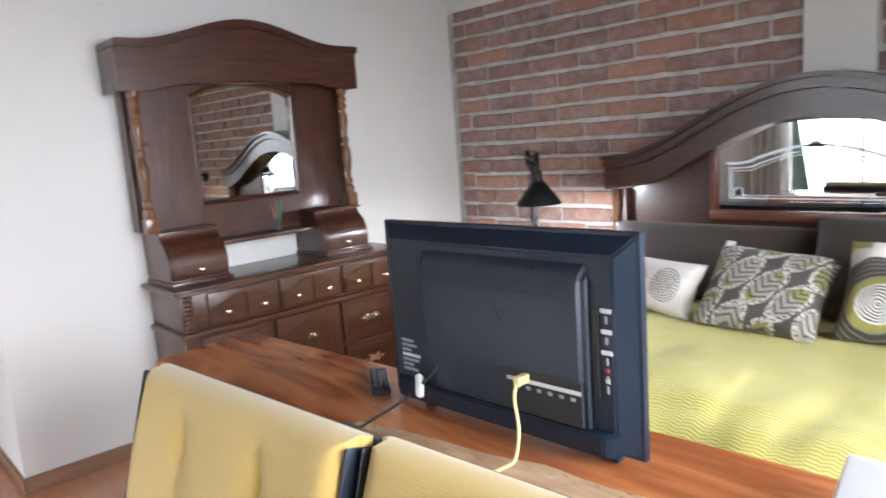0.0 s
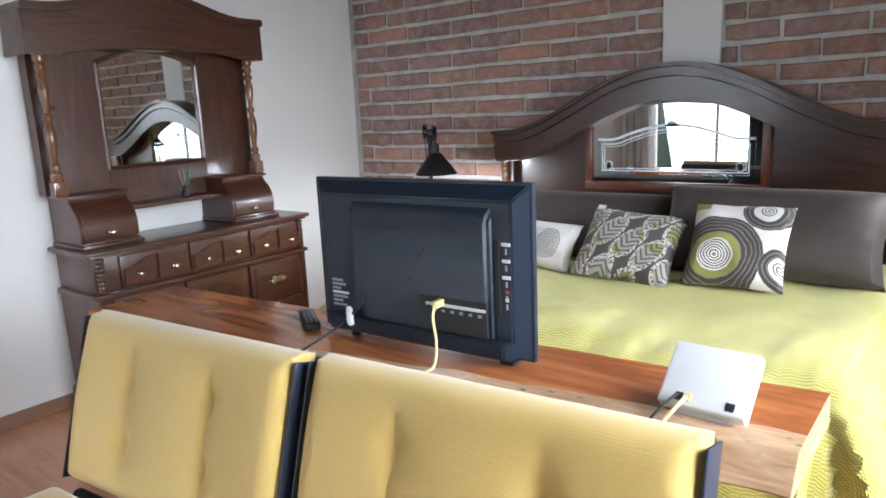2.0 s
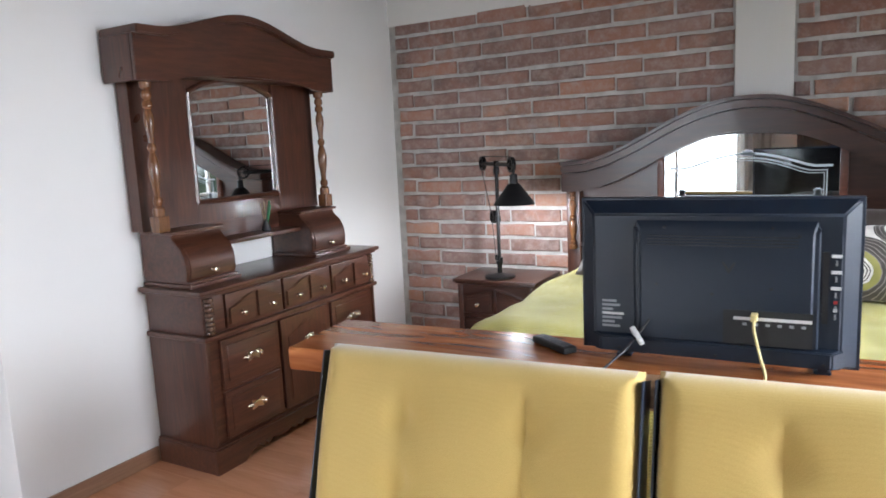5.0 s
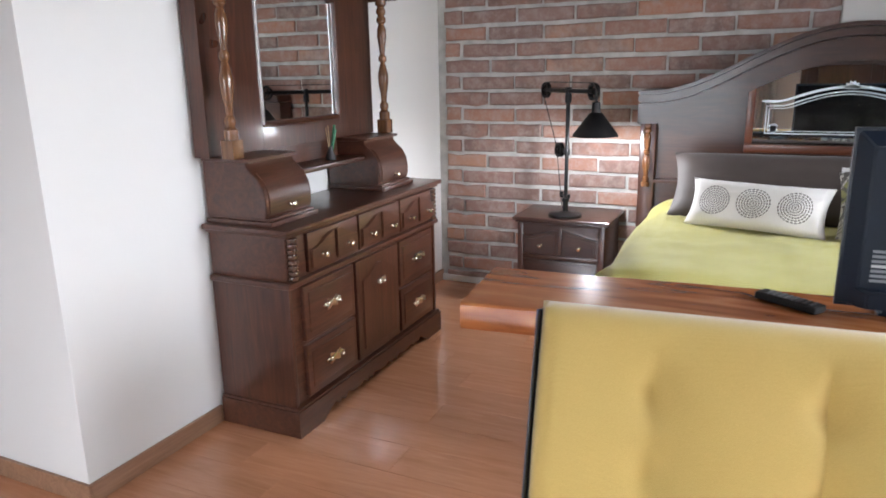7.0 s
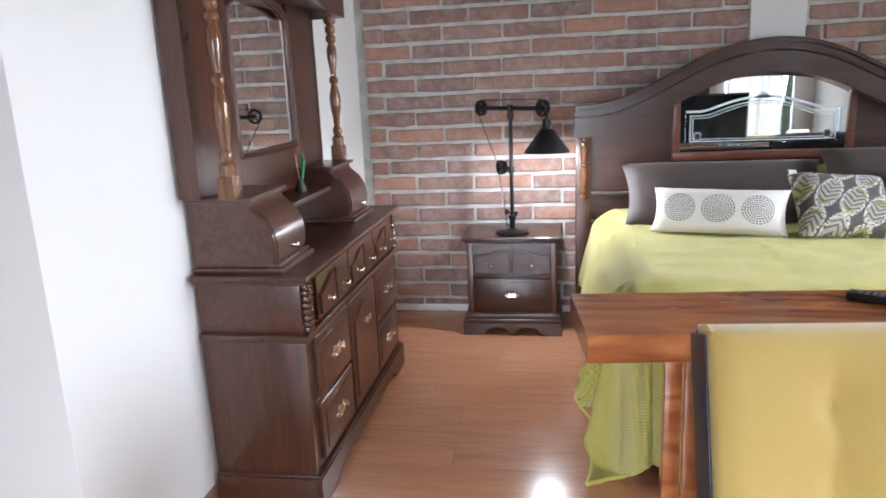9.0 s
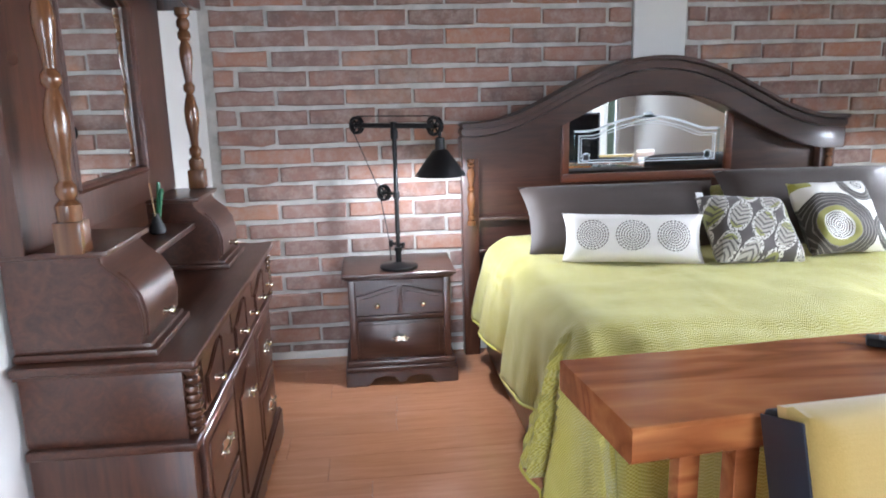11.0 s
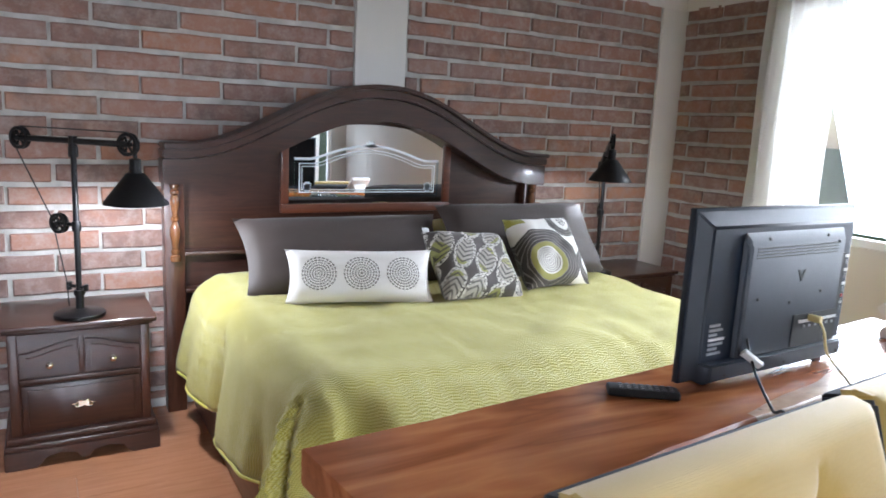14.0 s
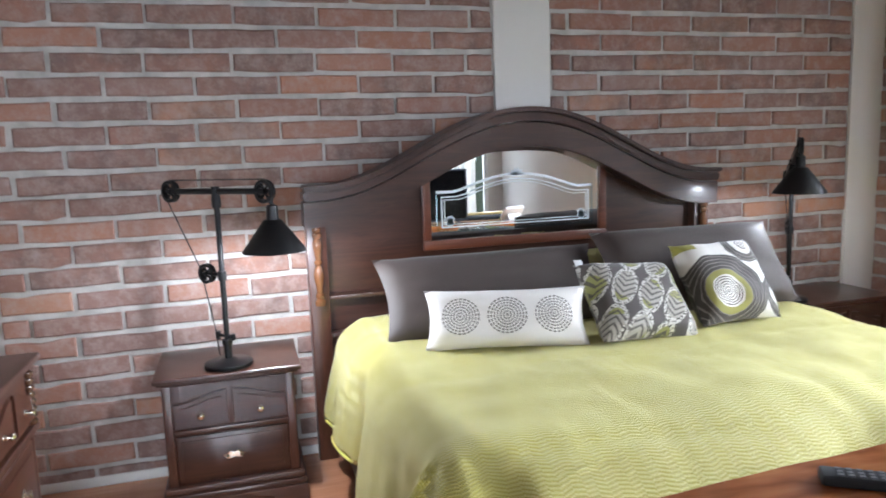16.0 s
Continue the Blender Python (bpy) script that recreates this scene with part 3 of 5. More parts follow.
part("top_board", join(box(DX0 - 0.032, DX1 + 0.032, DF - 0.032, DB, 0.862, 0.885, 0.008, 3), box(DX0 - 0.014, DX1 + 0.014, DF - 0.014, DB, 0.848, 0.862, 0.004)), WALNUT, dresser)
skirt = [(DX0 - 0.015, 0.115), (DX0 - 0.015, 0.0), (DX0 + 0.15, 0.0)]
for c in (0.2, 0.4, 0.6, 0.8):
    cx = DX0 + 0.06 + (DX1 - DX0 - 0.12) * c
    skirt += [(cx - 0.09, 0.035), (cx - 0.05, 0.05), (cx - 0.02, 0.028), (cx, 0.05), (cx + 0.02, 0.028), (cx + 0.05, 0.05), (cx + 0.09, 0.035)]
skirt += [(DX1 - 0.15, 0.0), (DX1 + 0.015, 0.0), (DX1 + 0.015, 0.115)]
part("plinth", join(prism(skirt, 1, DF - 0.018, DF + 0.005), box(DX0 - 0.015, DX0 + 0.01, DF + 0.005, DB, 0, 0.115, 0.003), box(DX1 - 0.01, DX1 + 0.015, DF + 0.005, DB, 0, 0.115, 0.003),
                    box(DX0 - 0.01, DX1 + 0.01, DF - 0.012, DB, 0.115, 0.128, 0.005)), WALNUT, dresser)
for sx in (DX0 + 0.035, DX1 - 0.035):
    part("corner_spindle", beads(0.668, 0.846, 0.024, 8, (sx, DF + 0.0)), GLOSSW, dresser, "glossy turned corner spindle")
xs = [2.045 + 0.192 * i for i in range(6)]
for k in range(3):
    a, b = xs[2 * k] - 0.088, xs[2 * k + 1] + 0.088
    d = part("top_drawer", box(a, b, DF - 0.004, DF + 0.02, 0.675, 0.84, 0.004), WALNUT, dresser)
    mid = (a + b) / 2
    part("raised_panel", prism(arch_panel(a + 0.012, mid - 0.008, 0.69, 0.772, 0.05, -1), 1, DF - 0.014, DF - 0.003, 0.004), WALNUT, d)
    part("raised_panel", prism(arch_panel(mid + 0.008, b - 0.012, 0.69, 0.772, 0.05, 1), 1, DF - 0.014, DF - 0.003, 0.004), WALNUT, d)
    for x in xs[2 * k:2 * k + 2]:
        part("knob", knob(x, DF - 0.013, 0.735), BRASS, d, "brass knob")
for a, b in ((1.905, 2.275), (2.70, 3.065)):
    for z0, z1 in ((0.145, 0.372), (0.39, 0.628)):
        d = part("drawer", box(a, b, DF - 0.006, DF + 0.02, z0, z1, 0.006, 3), WALNUT, dresser)
        part("panel", box(a + 0.03, b - 0.03, DF - 0.011, DF - 0.004, z0 + 0.03, z1 - 0.03, 0.005), WALNUT, d)
        part("handle", bail((a + b) / 2, DF - 0.011, (z0 + z1) / 2), BRASS, d, "ornate brass bail handle")
d = part("door", box(2.295, 2.68, DF - 0.006, DF + 0.02, 0.145, 0.628, 0.006, 3), WALNUT_V, dresser)
part("panel", prism(arch_panel(2.335, 2.64, 0.185, 0.53, 0.06, 0), 1, DF - 0.013, DF - 0.004, 0.005), WALNUT_V, d)
part("handle", bail(2.487, DF - 0.013, 0.49, w=0.035), BRASS, d, "small brass door pull")
# hutch
HB = DB
for x0, x1 in ((1.835, 2.125), (2.69, 2.985)):
    prof = [(HB, 0.917), (4.99, 0.917), (4.982, 0.94), (4.98, 0.985), (4.988, 1.03), (5.01, 1.07), (5.045, 1.10), (5.06, 1.118), (5.062, 1.135), (HB, 1.135)]
    cab = part("glove_box", prism(prof, 0, x0, x1, 0.003), WALNUT, dresser)
    part("drawer_front", prism([(4.978, 0.93), (4.974, 0.985), (4.984, 1.035), (5.01, 1.075), (5.03, 1.095), (5.034, 1.09), (4.99, 1.02), (4.984, 0.985), (4.988, 0.93)], 0, x0 + 0.018, x1 - 0.018, 0.002), WALNUT, cab)
    part("knob", knob((x0 + x1) / 2, 4.977, 0.955), BRASS, cab, "brass knob")
    part("ledge", box(x0 - 0.008, x1 + 0.008, 4.955, HB, 0.8855, 0.905, 0.005), WALNUT, dresser)
    part("ledge", box(x0 + 0.004, x1 - 0.004, 4.97, HB, 0.905, 0.917, 0.003), WALNUT, dresser)
    part("ledge", box(x0 - 0.006, x1 + 0.006, 5.04, HB, 1.135, 1.15, 0.004), WALNUT, dresser)
part("shelf", box(2.125, 2.69, 5.06, HB, 1.04, 1.062, 0.003), WALNUT, dresser)
part("shelf_back", box(2.125, 2.69, HB - 0.06, HB - 0.04, 1.062, 1.15), WALNUT, dresser)
BY = HB - 0.075
arch = lambda x: 1.885 - 0.075 * ((x - 2.41) / 0.29) ** 2 if abs(x - 2.41) < 0.29 else 1.81
mo = [(2.12, 1.25), (2.70, 1.25)] + [(2.70 - 0.58 * k / 12, arch(2.70 - 0.58 * k / 12) + 0.0) for k in range(13)]
for bx0, bx1, by, bz0, bz1 in ((1.80, 2.12, BY, 1.15, 2.0), (2.70, 3.02, BY, 1.15, 2.0), (2.12, 2.70, BY, 1.15, 1.25), (2.12, 2.70, BY + 0.02, 1.25, 2.0)):
    part("back_panel", box(bx0, bx1, by, HB, bz0, bz1, 0.001, 1), WALNUT_V, dresser)
part("mirror", prism(mo, 1, BY + 0.012, BY + 0.0185), MIRROR, dresser, "arched silvered mirror")
frame_in = [(2.127, 1.257)] + [(2.127 + 0.566 * k / 12, arch(2.12 + 0.58 * k / 12) - 0.006) for k in range(13)] + [(2.693, 1.257)]
part("mirror_frame", join(*[tube([(a[0], BY + 0.004, a[1]), (b[0], BY + 0.004, b[1])], 0.013, 8) for a, b in zip(frame_in, frame_in[1:] + frame_in[:1])]), WALNUT, dresser, "dark moulded mirror frame")


def crown(x):
    u = min(1, abs(x - 2.385) / 0.6)
    return 2.045 + 0.115 * (0.5 + 0.5 * math.cos(3.14159 * min(1, u * 1.08)))


top = [(1.745 + 1.315 * k / 24, crown(1.745 + 1.315 * k / 24)) for k in range(25)]
low = [(3.06 - 1.315 * k / 24, (1.83 + 0.05 * max(0, math.cos(3.14159 * (3.06 - 1.315 * k / 24 - 2.4) / 1.0)) ** 0.6)) for k in range(25)]
part("crown_board", prism(top + low, 1, 5.055, 5.08, 0.003), WALNUT, dresser)
part("crown_cap", prism([(x, z + 0.022) for x, z in top] + [(x, z - 0.018) for x, z in top[::-1]], 1, 5.025, HB, 0.006), WALNUT, dresser)
part("crown_side", box(1.745, 1.767, 5.08, HB, 1.83, 2.03, 0.003), WALNUT_V, dresser)
part("crown_side", box(3.038, 3.06, 5.08, HB, 1.83, 2.03, 0.003), WALNUT_V, dresser)
part("crown_soffit", box(1.767, 3.038, 5.08, HB, 1.87, 1.885), WALNUT, dresser)
for x in (1.82, 2.975):
    p = part("post", spindle(1.225, 1.83, 0.028, at=(x, 5.105)), HONEY, dresser, "glossy turned hutch post")
    part("post_block", box(x - 0.03, x + 0.03, 5.075, 5.135, 1.15, 1.225, 0.006), HONEY, p)

dresser.matrix_world = dresser.matrix_basis @ Matrix.Diagonal((1.015, 1, 0.978, 1))
dif = thing("reed_diffuser", (2.50, 5.13, 1.039), "small glass reed diffuser with green stick on hutch shelf", "diffuser")
part("bottle", lathe([(0.022, 1.039), (0.025, 1.043), (0.025, 1.057), (0.012, 1.089), (0.011, 1.102), (0.014, 1.104)], 16, (2.50, 5.13, 0)), RUBBER, dif)
for dx, dy, m, h in ((0.03, -0.01, GREENGLASS, 0.15), (-0.03, 0.0, REED, 0.14), (0.012, 0.015, REED, 0.15), (0.024, -0.02, GREENGLASS, 0.13)):
    part("reed", tube([(2.50, 5.13, 1.05), (2.50 + dx, 5.13 + dy, 1.05 + h)], 0.006 if m is GREENGLASS else 0.0018, 6), m, dif)


# ---- nightstands ----
def nightstand(y0):
    ns = thing("nightstand", (3.82, y0 + 0.29, 0), "dark walnut nightstand with two small drawers over one wide drawer", "nightstand", "nightstands beside the bed")
    F, Bk = 3.62, BRICKX - 0.025
    a, b = y0 + 0.03, y0 + 0.55
    part("body", box(F + 0.012, Bk, a, b, 0.08, 0.575, 0.003), WALNUT_V, ns)
    part("top_board", join(box(F - 0.02, Bk, y0, y0 + 0.58, 0.588, 0.61, 0.008, 3), box(F - 0.004, Bk, y0 + 0.014, y0 + 0.566, 0.575, 0.588, 0.004)), WALNUT_Y, ns)
    for s in (a, b - 0.035):
        part("stile", box(F, F + 0.014, s, s + 0.035, 0.13, 0.573, 0.003), WALNUT_V, ns)
    rail = [(a + 0.035, 0.573), (b - 0.035, 0.573)] + [(b - 0.035 - (b - a - 0.07) * k / 14, 0.505 + 0.045 * (0.5 - 0.5 * math.cos(6.28318 * k / 14))) for k in range(15)]
    part("arched_rail", prism(rail, 0, F - 0.003, F + 0.012, 0.002), WALNUT_Y, ns)
    mid = (a + b) / 2
    for p0, p1, sd in ((a + 0.042, mid - 0.014, -1), (mid + 0.014, b - 0.042, 1)):
        d = part("small_drawer", prism(arch_panel(p0, p1, 0.385, 0.49, 0.045, sd), 0, F, F + 0.013, 0.003), WALNUT_Y, ns)
        part("panel", prism(arch_panel(p0 + 0.018, p1 - 0.018, 0.405, 0.475, 0.036, sd), 0, F - 0.007, F + 0.001, 0.003), WALNUT_Y, d)
        part("knob", knob(F - 0.006, (p0 + p1) / 2, 0.44, (-1, 0, 0)), BRASS, d, "brass knob")
    part("middle_stile", box(F, F + 0.012, mid - 0.011, mid + 0.011, 0.385, 0.56, 0.002), WALNUT_V, ns)
    part("rail", box(F - 0.004, F + 0.012, a + 0.035, b - 0.035, 0.355, 0.378, 0.004), WALNUT_Y, ns)
    d = part("drawer", box(F, F + 0.013, a + 0.042, b - 0.042, 0.155, 0.348, 0.004), WALNUT_Y, ns)
    part("panel", box(F - 0.006, F + 0.001, a + 0.062, b - 0.062, 0.172, 0.33, 0.004), WALNUT_Y, d)
    part("handle", moved(bail(0, 0, 0, (0, -1, 0), 0.042), Matrix.Translation((F - 0.007, mid, 0.25)) @ pose(0, 0, 0, 0, 0, -90)), BRASS, d, "brass bail handle")
    part("base_moulding", join(box(F - 0.018, Bk, a - 0.018, b + 0.018, 0.105, 0.135, 0.009, 3), box(F - 0.028, Bk, a - 0.026, b + 0.026, 0.08, 0.105, 0.006)), WALNUT_Y, ns)
    foot = [(a - 0.03, 0.08), (a - 0.03, 0.0), (a + 0.08, 0.0)]
    for c in (0.33, 0.67):
        cy = a + (b - a) * c
        foot += [(cy - 0.075, 0.012), (cy - 0.055, 0.04), (cy, 0.052), (cy + 0.055, 0.04), (cy + 0.075, 0.012)]
    foot += [(b - 0.08, 0.0), (b + 0.03, 0.0), (b + 0.03, 0.08)]
    part("plinth", join(prism(foot, 0, F - 0.032, F - 0.008, 0.003), box(F - 0.008, Bk, a - 0.03, a - 0.01, 0, 0.08), box(F - 0.008, Bk, b + 0.01, b + 0.03, 0, 0.08)), WALNUT_Y, ns)
    return ns


stand = nightstand(4.03)
stand.matrix_world = stand.matrix_basis @ Matrix.Diagonal((1, 1, 0.97, 1))
copy_thing(stand, Matrix.Translation((3.82, 1.14, 0)))


# ---- pulley lamps ----
def wheel(r=0.046, t=0.022):
    """A spoked pulley wheel on the local z axis."""
    rim = lathe([(r * 0.72, -t / 2), (r, -t / 2), (r, -t / 5), (r * 0.86, 0), (r, t / 5), (r, t / 2), (r * 0.72, t / 2), (r * 0.72, -t / 2)], 22, close=False)
    hub = lathe([(r * 0.2, -t * 0.7), (r * 0.24, -t * 0.5), (r * 0.24, t * 0.5), (r * 0.2, t * 0.7)], 12)
    sp = [moved(box(r * 0.2, r * 0.78, -0.003, 0.003, -0.004, 0.004), pose(0, 0, 0, 0, 0, 60 * k)) for k in range(6)]
    return join(rim, hub, *sp)


def pulley_lamp(base, turn, tilt, power):
    """Local x points along the arm to the shade."""
    m = Matrix.Translation(base) @ pose(0, 0, 0, 0, 0, turn)
    la = thing("table_lamp", m, "black iron pulley table lamp with cone shade on nightstand", "lamp", "pulley lamps on nightstands")
    part("base_plate", lathe([(0.092, 0), (0.098, 0.004), (0.098, 0.016), (0.09, 0.022), (0.04, 0.026), (0.024, 0.034)], 28), IRON, la, local=True)
    part("pole", join(lathe([(0.016, 0.03), (0.016, 0.1), (0.0115, 0.105), (0.0115, 0.70)], 14), lathe([(0.02, 0.09), (0.022, 0.1), (0.02, 0.112)], 14),
                      lathe([(0.016, 0.36), (0.018, 0.37), (0.018, 0.39), (0.016, 0.4)], 14), lathe([(0.017, 0.66), (0.019, 0.67), (0.019, 0.70), (0.014, 0.71)], 14)), IRON, la, local=True)
    part("valve", join(tube([(-0.05, 0, 0.125), (0.035, 0, 0.125)], 0.007, 8), lathe([(0.011, 0.108), (0.012, 0.142)], 10, (-0.05, 0, 0)), lathe([(0.009, 0.112), (0.01, 0.138)], 10, (0.035, 0, 0))), IRON, la, local=True)
    R = pose(0, 0, 0.725, 0, -tilt, 0)
    L = 0.262
    part("arm", moved(join(tube([(-L, 0, 0), (L, 0, 0)], 0.0125, 12), lathe([(0.017, -0.02), (0.017, 0.02)], 12)), R), IRON, la, local=True)
    up = pose(0, 0, 0, 90, 0, 0)
    for s in (-1, 1):
        part("pulley_wheel", moved(wheel(), R @ Matrix.Translation((s * L, 0, 0)) @ up), IRON, la, local=True)
    part("pulley_wheel", moved(wheel(0.042), Matrix.Translation((-0.085, 0, 0.385)) @ up), IRON, la, local=True)
    part("bracket", tube([(-0.085, 0, 0.385), (0, 0, 0.385)], 0.008, 8), IRON, la, local=True)
    e0, e1 = R @ Vector((-L, 0, 0.047)), R @ Vector((L, 0, 0.047))
    lw = R @ Vector((-L - 0.03, 0, -0.03))
    part("cord", join(tube([e0, e1], 0.0028, 6), tube([lw, (-0.12, 0, 0.40)], 0.0028, 6), tube([(-0.11, 0, 0.35), (-0.075, 0, 0.2), (-0.06, 0, 0.13), (-0.075, 0.02, 0.05), (-0.1, 0.05, 0.016)], 0.0028, 6)), CABLEB, la, local=True)
    e = R @ Vector((L + 0.03, 0, 0))
    hz = e.z
    part("socket", lathe([(0.008, hz - 0.005), (0.008, hz - 0.05), (0.022, hz - 0.055), (0.024, hz - 0.11), (0.03, hz - 0.115)], 16, (e.x, 0, 0)), IRON, la, local=True)
    part("shade", lathe([(0.028, hz - 0.108), (0.036, hz - 0.112), (0.118, hz - 0.222), (0.122, hz - 0.232), (0.117, hz - 0.230), (0.034, hz - 0.118), (0.028, hz - 0.108)], 32, (e.x, 0, 0), close=False), SHADEPAINT, la, local=True)
    part("bulb", lathe([(0.012, hz - 0.112), (0.014, hz - 0.13), (0.028, hz - 0.165), (0.026, hz - 0.185), (0.01, hz - 0.198)], 16, (e.x, 0, 0)), BULB, la, "lit frosted bulb", local=True)
    lit = new("lamp_light", bpy.data.lights.new("lamp_light", "POINT"))
    lit.data.energy, lit.data.color, lit.data.shadow_soft_size = power, (0.93, 0.97, 1.0), 0.03
    lit.matrix_world = m @ Matrix.Translation((e.x, 0, hz - 0.225))
    return la


pulley_lamp((3.705, 4.315, 0.592), 225, 0, 35)
pulley_lamp((3.72, 1.46, 0.592), 144, 20, 9)


# ---- bed ----
BY0, BY1, BC = 1.795, 3.945, 2.87
bed = thing("bed", (3.9, BC, 0), "king bed with dark wooden arched headboard and inset mirror", "bed")


def hz(y):
    u = min(1.0, abs(y - BC) / 1.02)
    return 1.29 + 0.33 * (0.5 + 0.5 * math.cos(3.14159 * u ** 1.06))


def arch_band(up0, up1, x0, x1, n=40, y0=BY0 - 0.01, y1=BY1 + 0.01, bevel=0.004):
    ys = [y0 + (y1 - y0) * k / n for k in range(n + 1)]
    return prism([(y, hz(y) + up1) for y in ys] + [(y, hz(y) + up0) for y in ys[::-1]], 0, x0, x1, bevel)


part("arch_cap", arch_band(0.0, 0.022, 3.845, BRICKX - 0.03, bevel=0.007), WALNUT_Y, bed)
part("arch_moulding", arch_band(-0.045, -0.002, 3.868, BRICKX - 0.035, bevel=0.008), WALNUT_Y, bed)
part("arch_fascia", arch_band(-0.165, -0.05, 3.885, BRICKX - 0.04), WALNUT_Y, bed)
ys = [BY0 + 0.05 + (BY1 - BY0 - 0.1) * k / 40 for k in range(41)]
part("headboard_panel", prism([(ys[0], 0.3), (ys[-1], 0.3)] + [(y, hz(y) - 0.1) for y in ys[::-1]], 0, 4.0, BRICKX - 0.045), WALNUT_Y, bed)
for y in (BY0 + 0.045, BY1 - 0.045):
    part("bed_post", box(3.945, BRICKX - 0.03, y - 0.045, y + 0.045, 0, 1.16, 0.006), WALNUT_V, bed)
    part("turned_column", spindle(0.76, 1.15, 0.026, at=(3.93, y)), HONEY, bed, "glossy turned half column")
for z in (0.60, 0.78):
    part("shelf", box(3.93, 4.0, BY0 + 0.09, BY1 - 0.09, z, z + 0.02, 0.003), WALNUT_Y, bed)
MY0, MY1, MZ0 = 2.41, 3.375, 1.005
mt = lambda y: 1.38 + 0.055 * math.cos(3.14159 * min(1, abs(y - (MY0 + MY1) / 2) / 0.47) / 2)
n = 16
my = [MY0 + 0.03 + (MY1 - MY0 - 0.06) * k / n for k in range(n + 1)]
part("mirror_frame", join(box(3.965, 4.0, MY0 - 0.01, MY1 + 0.01, MZ0 - 0.035, MZ0 + 0.012, 0.006), box(3.97, 4.0, MY0 - 0.01, MY0 + 0.03, MZ0 + 0.012, 1.38, 0.005),
                          box(3.97, 4.0, MY1 - 0.03, MY1 + 0.01, MZ0 + 0.012, 1.38, 0.005)), REDWOOD, bed, "reddish wooden mirror frame")
mir = part("mirror", prism([(my[0], MZ0 + 0.012), (my[-1], MZ0 + 0.012)] + [(y, mt(y)) for y in my[::-1]], 0, 3.985, 3.992), MIRROR, bed, "etched bevelled mirror")
# etched double border of the mirror
for off, w in ((0.032, 0.013), (0.056, 0.006), (0.07, 0.004)):
    a, b, z0 = my[0] + off, my[-1] - off, MZ0 + 0.012 + off
    part("etched_line", join(box(3.9835, 3.985, a, b, z0, z0 + w), box(3.9835, 3.985, a, a + w, z0 + w, 1.28 - off), box(3.9835, 3.985, b - w, b, z0 + w, 1.28 - off)), BEVELMIRROR if w > 0.01 else ETCH, mir)
    dz = -off * 0.8
    cv = [(a + (b - a) * k / 20, 1.28 - off + 0.075 * math.sin(3.14159 * min(1, max(0, (k / 20 - 0.12) / 0.76)))) for k in range(21)]
    part("etched_line", prism([(y, z + w * 0.5) for y, z in cv] + [(y, z - w * 0.5) for y, z in cv[::-1]], 0, 3.9835, 3.985), ETCH, mir)
for yc in (my[0] + 0.1, my[-1] - 0.1):
    part("etched_flower", join(*[moved(prism([(0.028 * math.cos(a) * (1 if i else .6), 0.010 * math.sin(a)) for a in [6.283 * q / 10 for q in range(10)]], 0, 3.9835, 3.985),
                                       Matrix.Translation((0, yc, MZ0 + 0.1)) @ pose(0, 0, 0, 36 * i, 0, 0)) for i in range(5)]), ETCH, mir)
part("etched_flower", join(*[moved(prism([(0.02 + 0.02 * math.cos(a), 0.007 * math.sin(a)) for a in [6.283 * q / 10 for q in range(10)]], 0, 3.9835, 3.985),
                                   Matrix.Translation((0, (my[0] + my[-1]) / 2, 1.315)) @ pose(0, 0, 0, 10 + 32 * i, 0, 0)) for i in range(6)]), ETCH, mir)
MX0, MX1, MYA, MYB, MZ = 2.0, 3.95, 1.84, 3.85, 0.69
part("side_rail", box(MX0 + 0.33, 3.945, MYA + 0.04, MYA + 0.07, 0.02, 0.3, 0.004), WALNUT, bed)
part("side_rail", box(MX0 + 0.33, 3.945, MYB - 0.06, MYB - 0.03, 0.02, 0.3, 0.004), WALNUT, bed)
part("foot_rail", box(MX0 + 0.30, MX0 + 0.33, MYA + 0.04, MYB - 0.03, 0.02, 0.3, 0.004), WALNUT_Y, bed)
part("mattress", box(MX0 + 0.42, 3.93, MYA + 0.05, MYB - 0.10, 0.3, MZ - 0.05, 0.06, 4), CURTAIN, bed, "pale mattress")


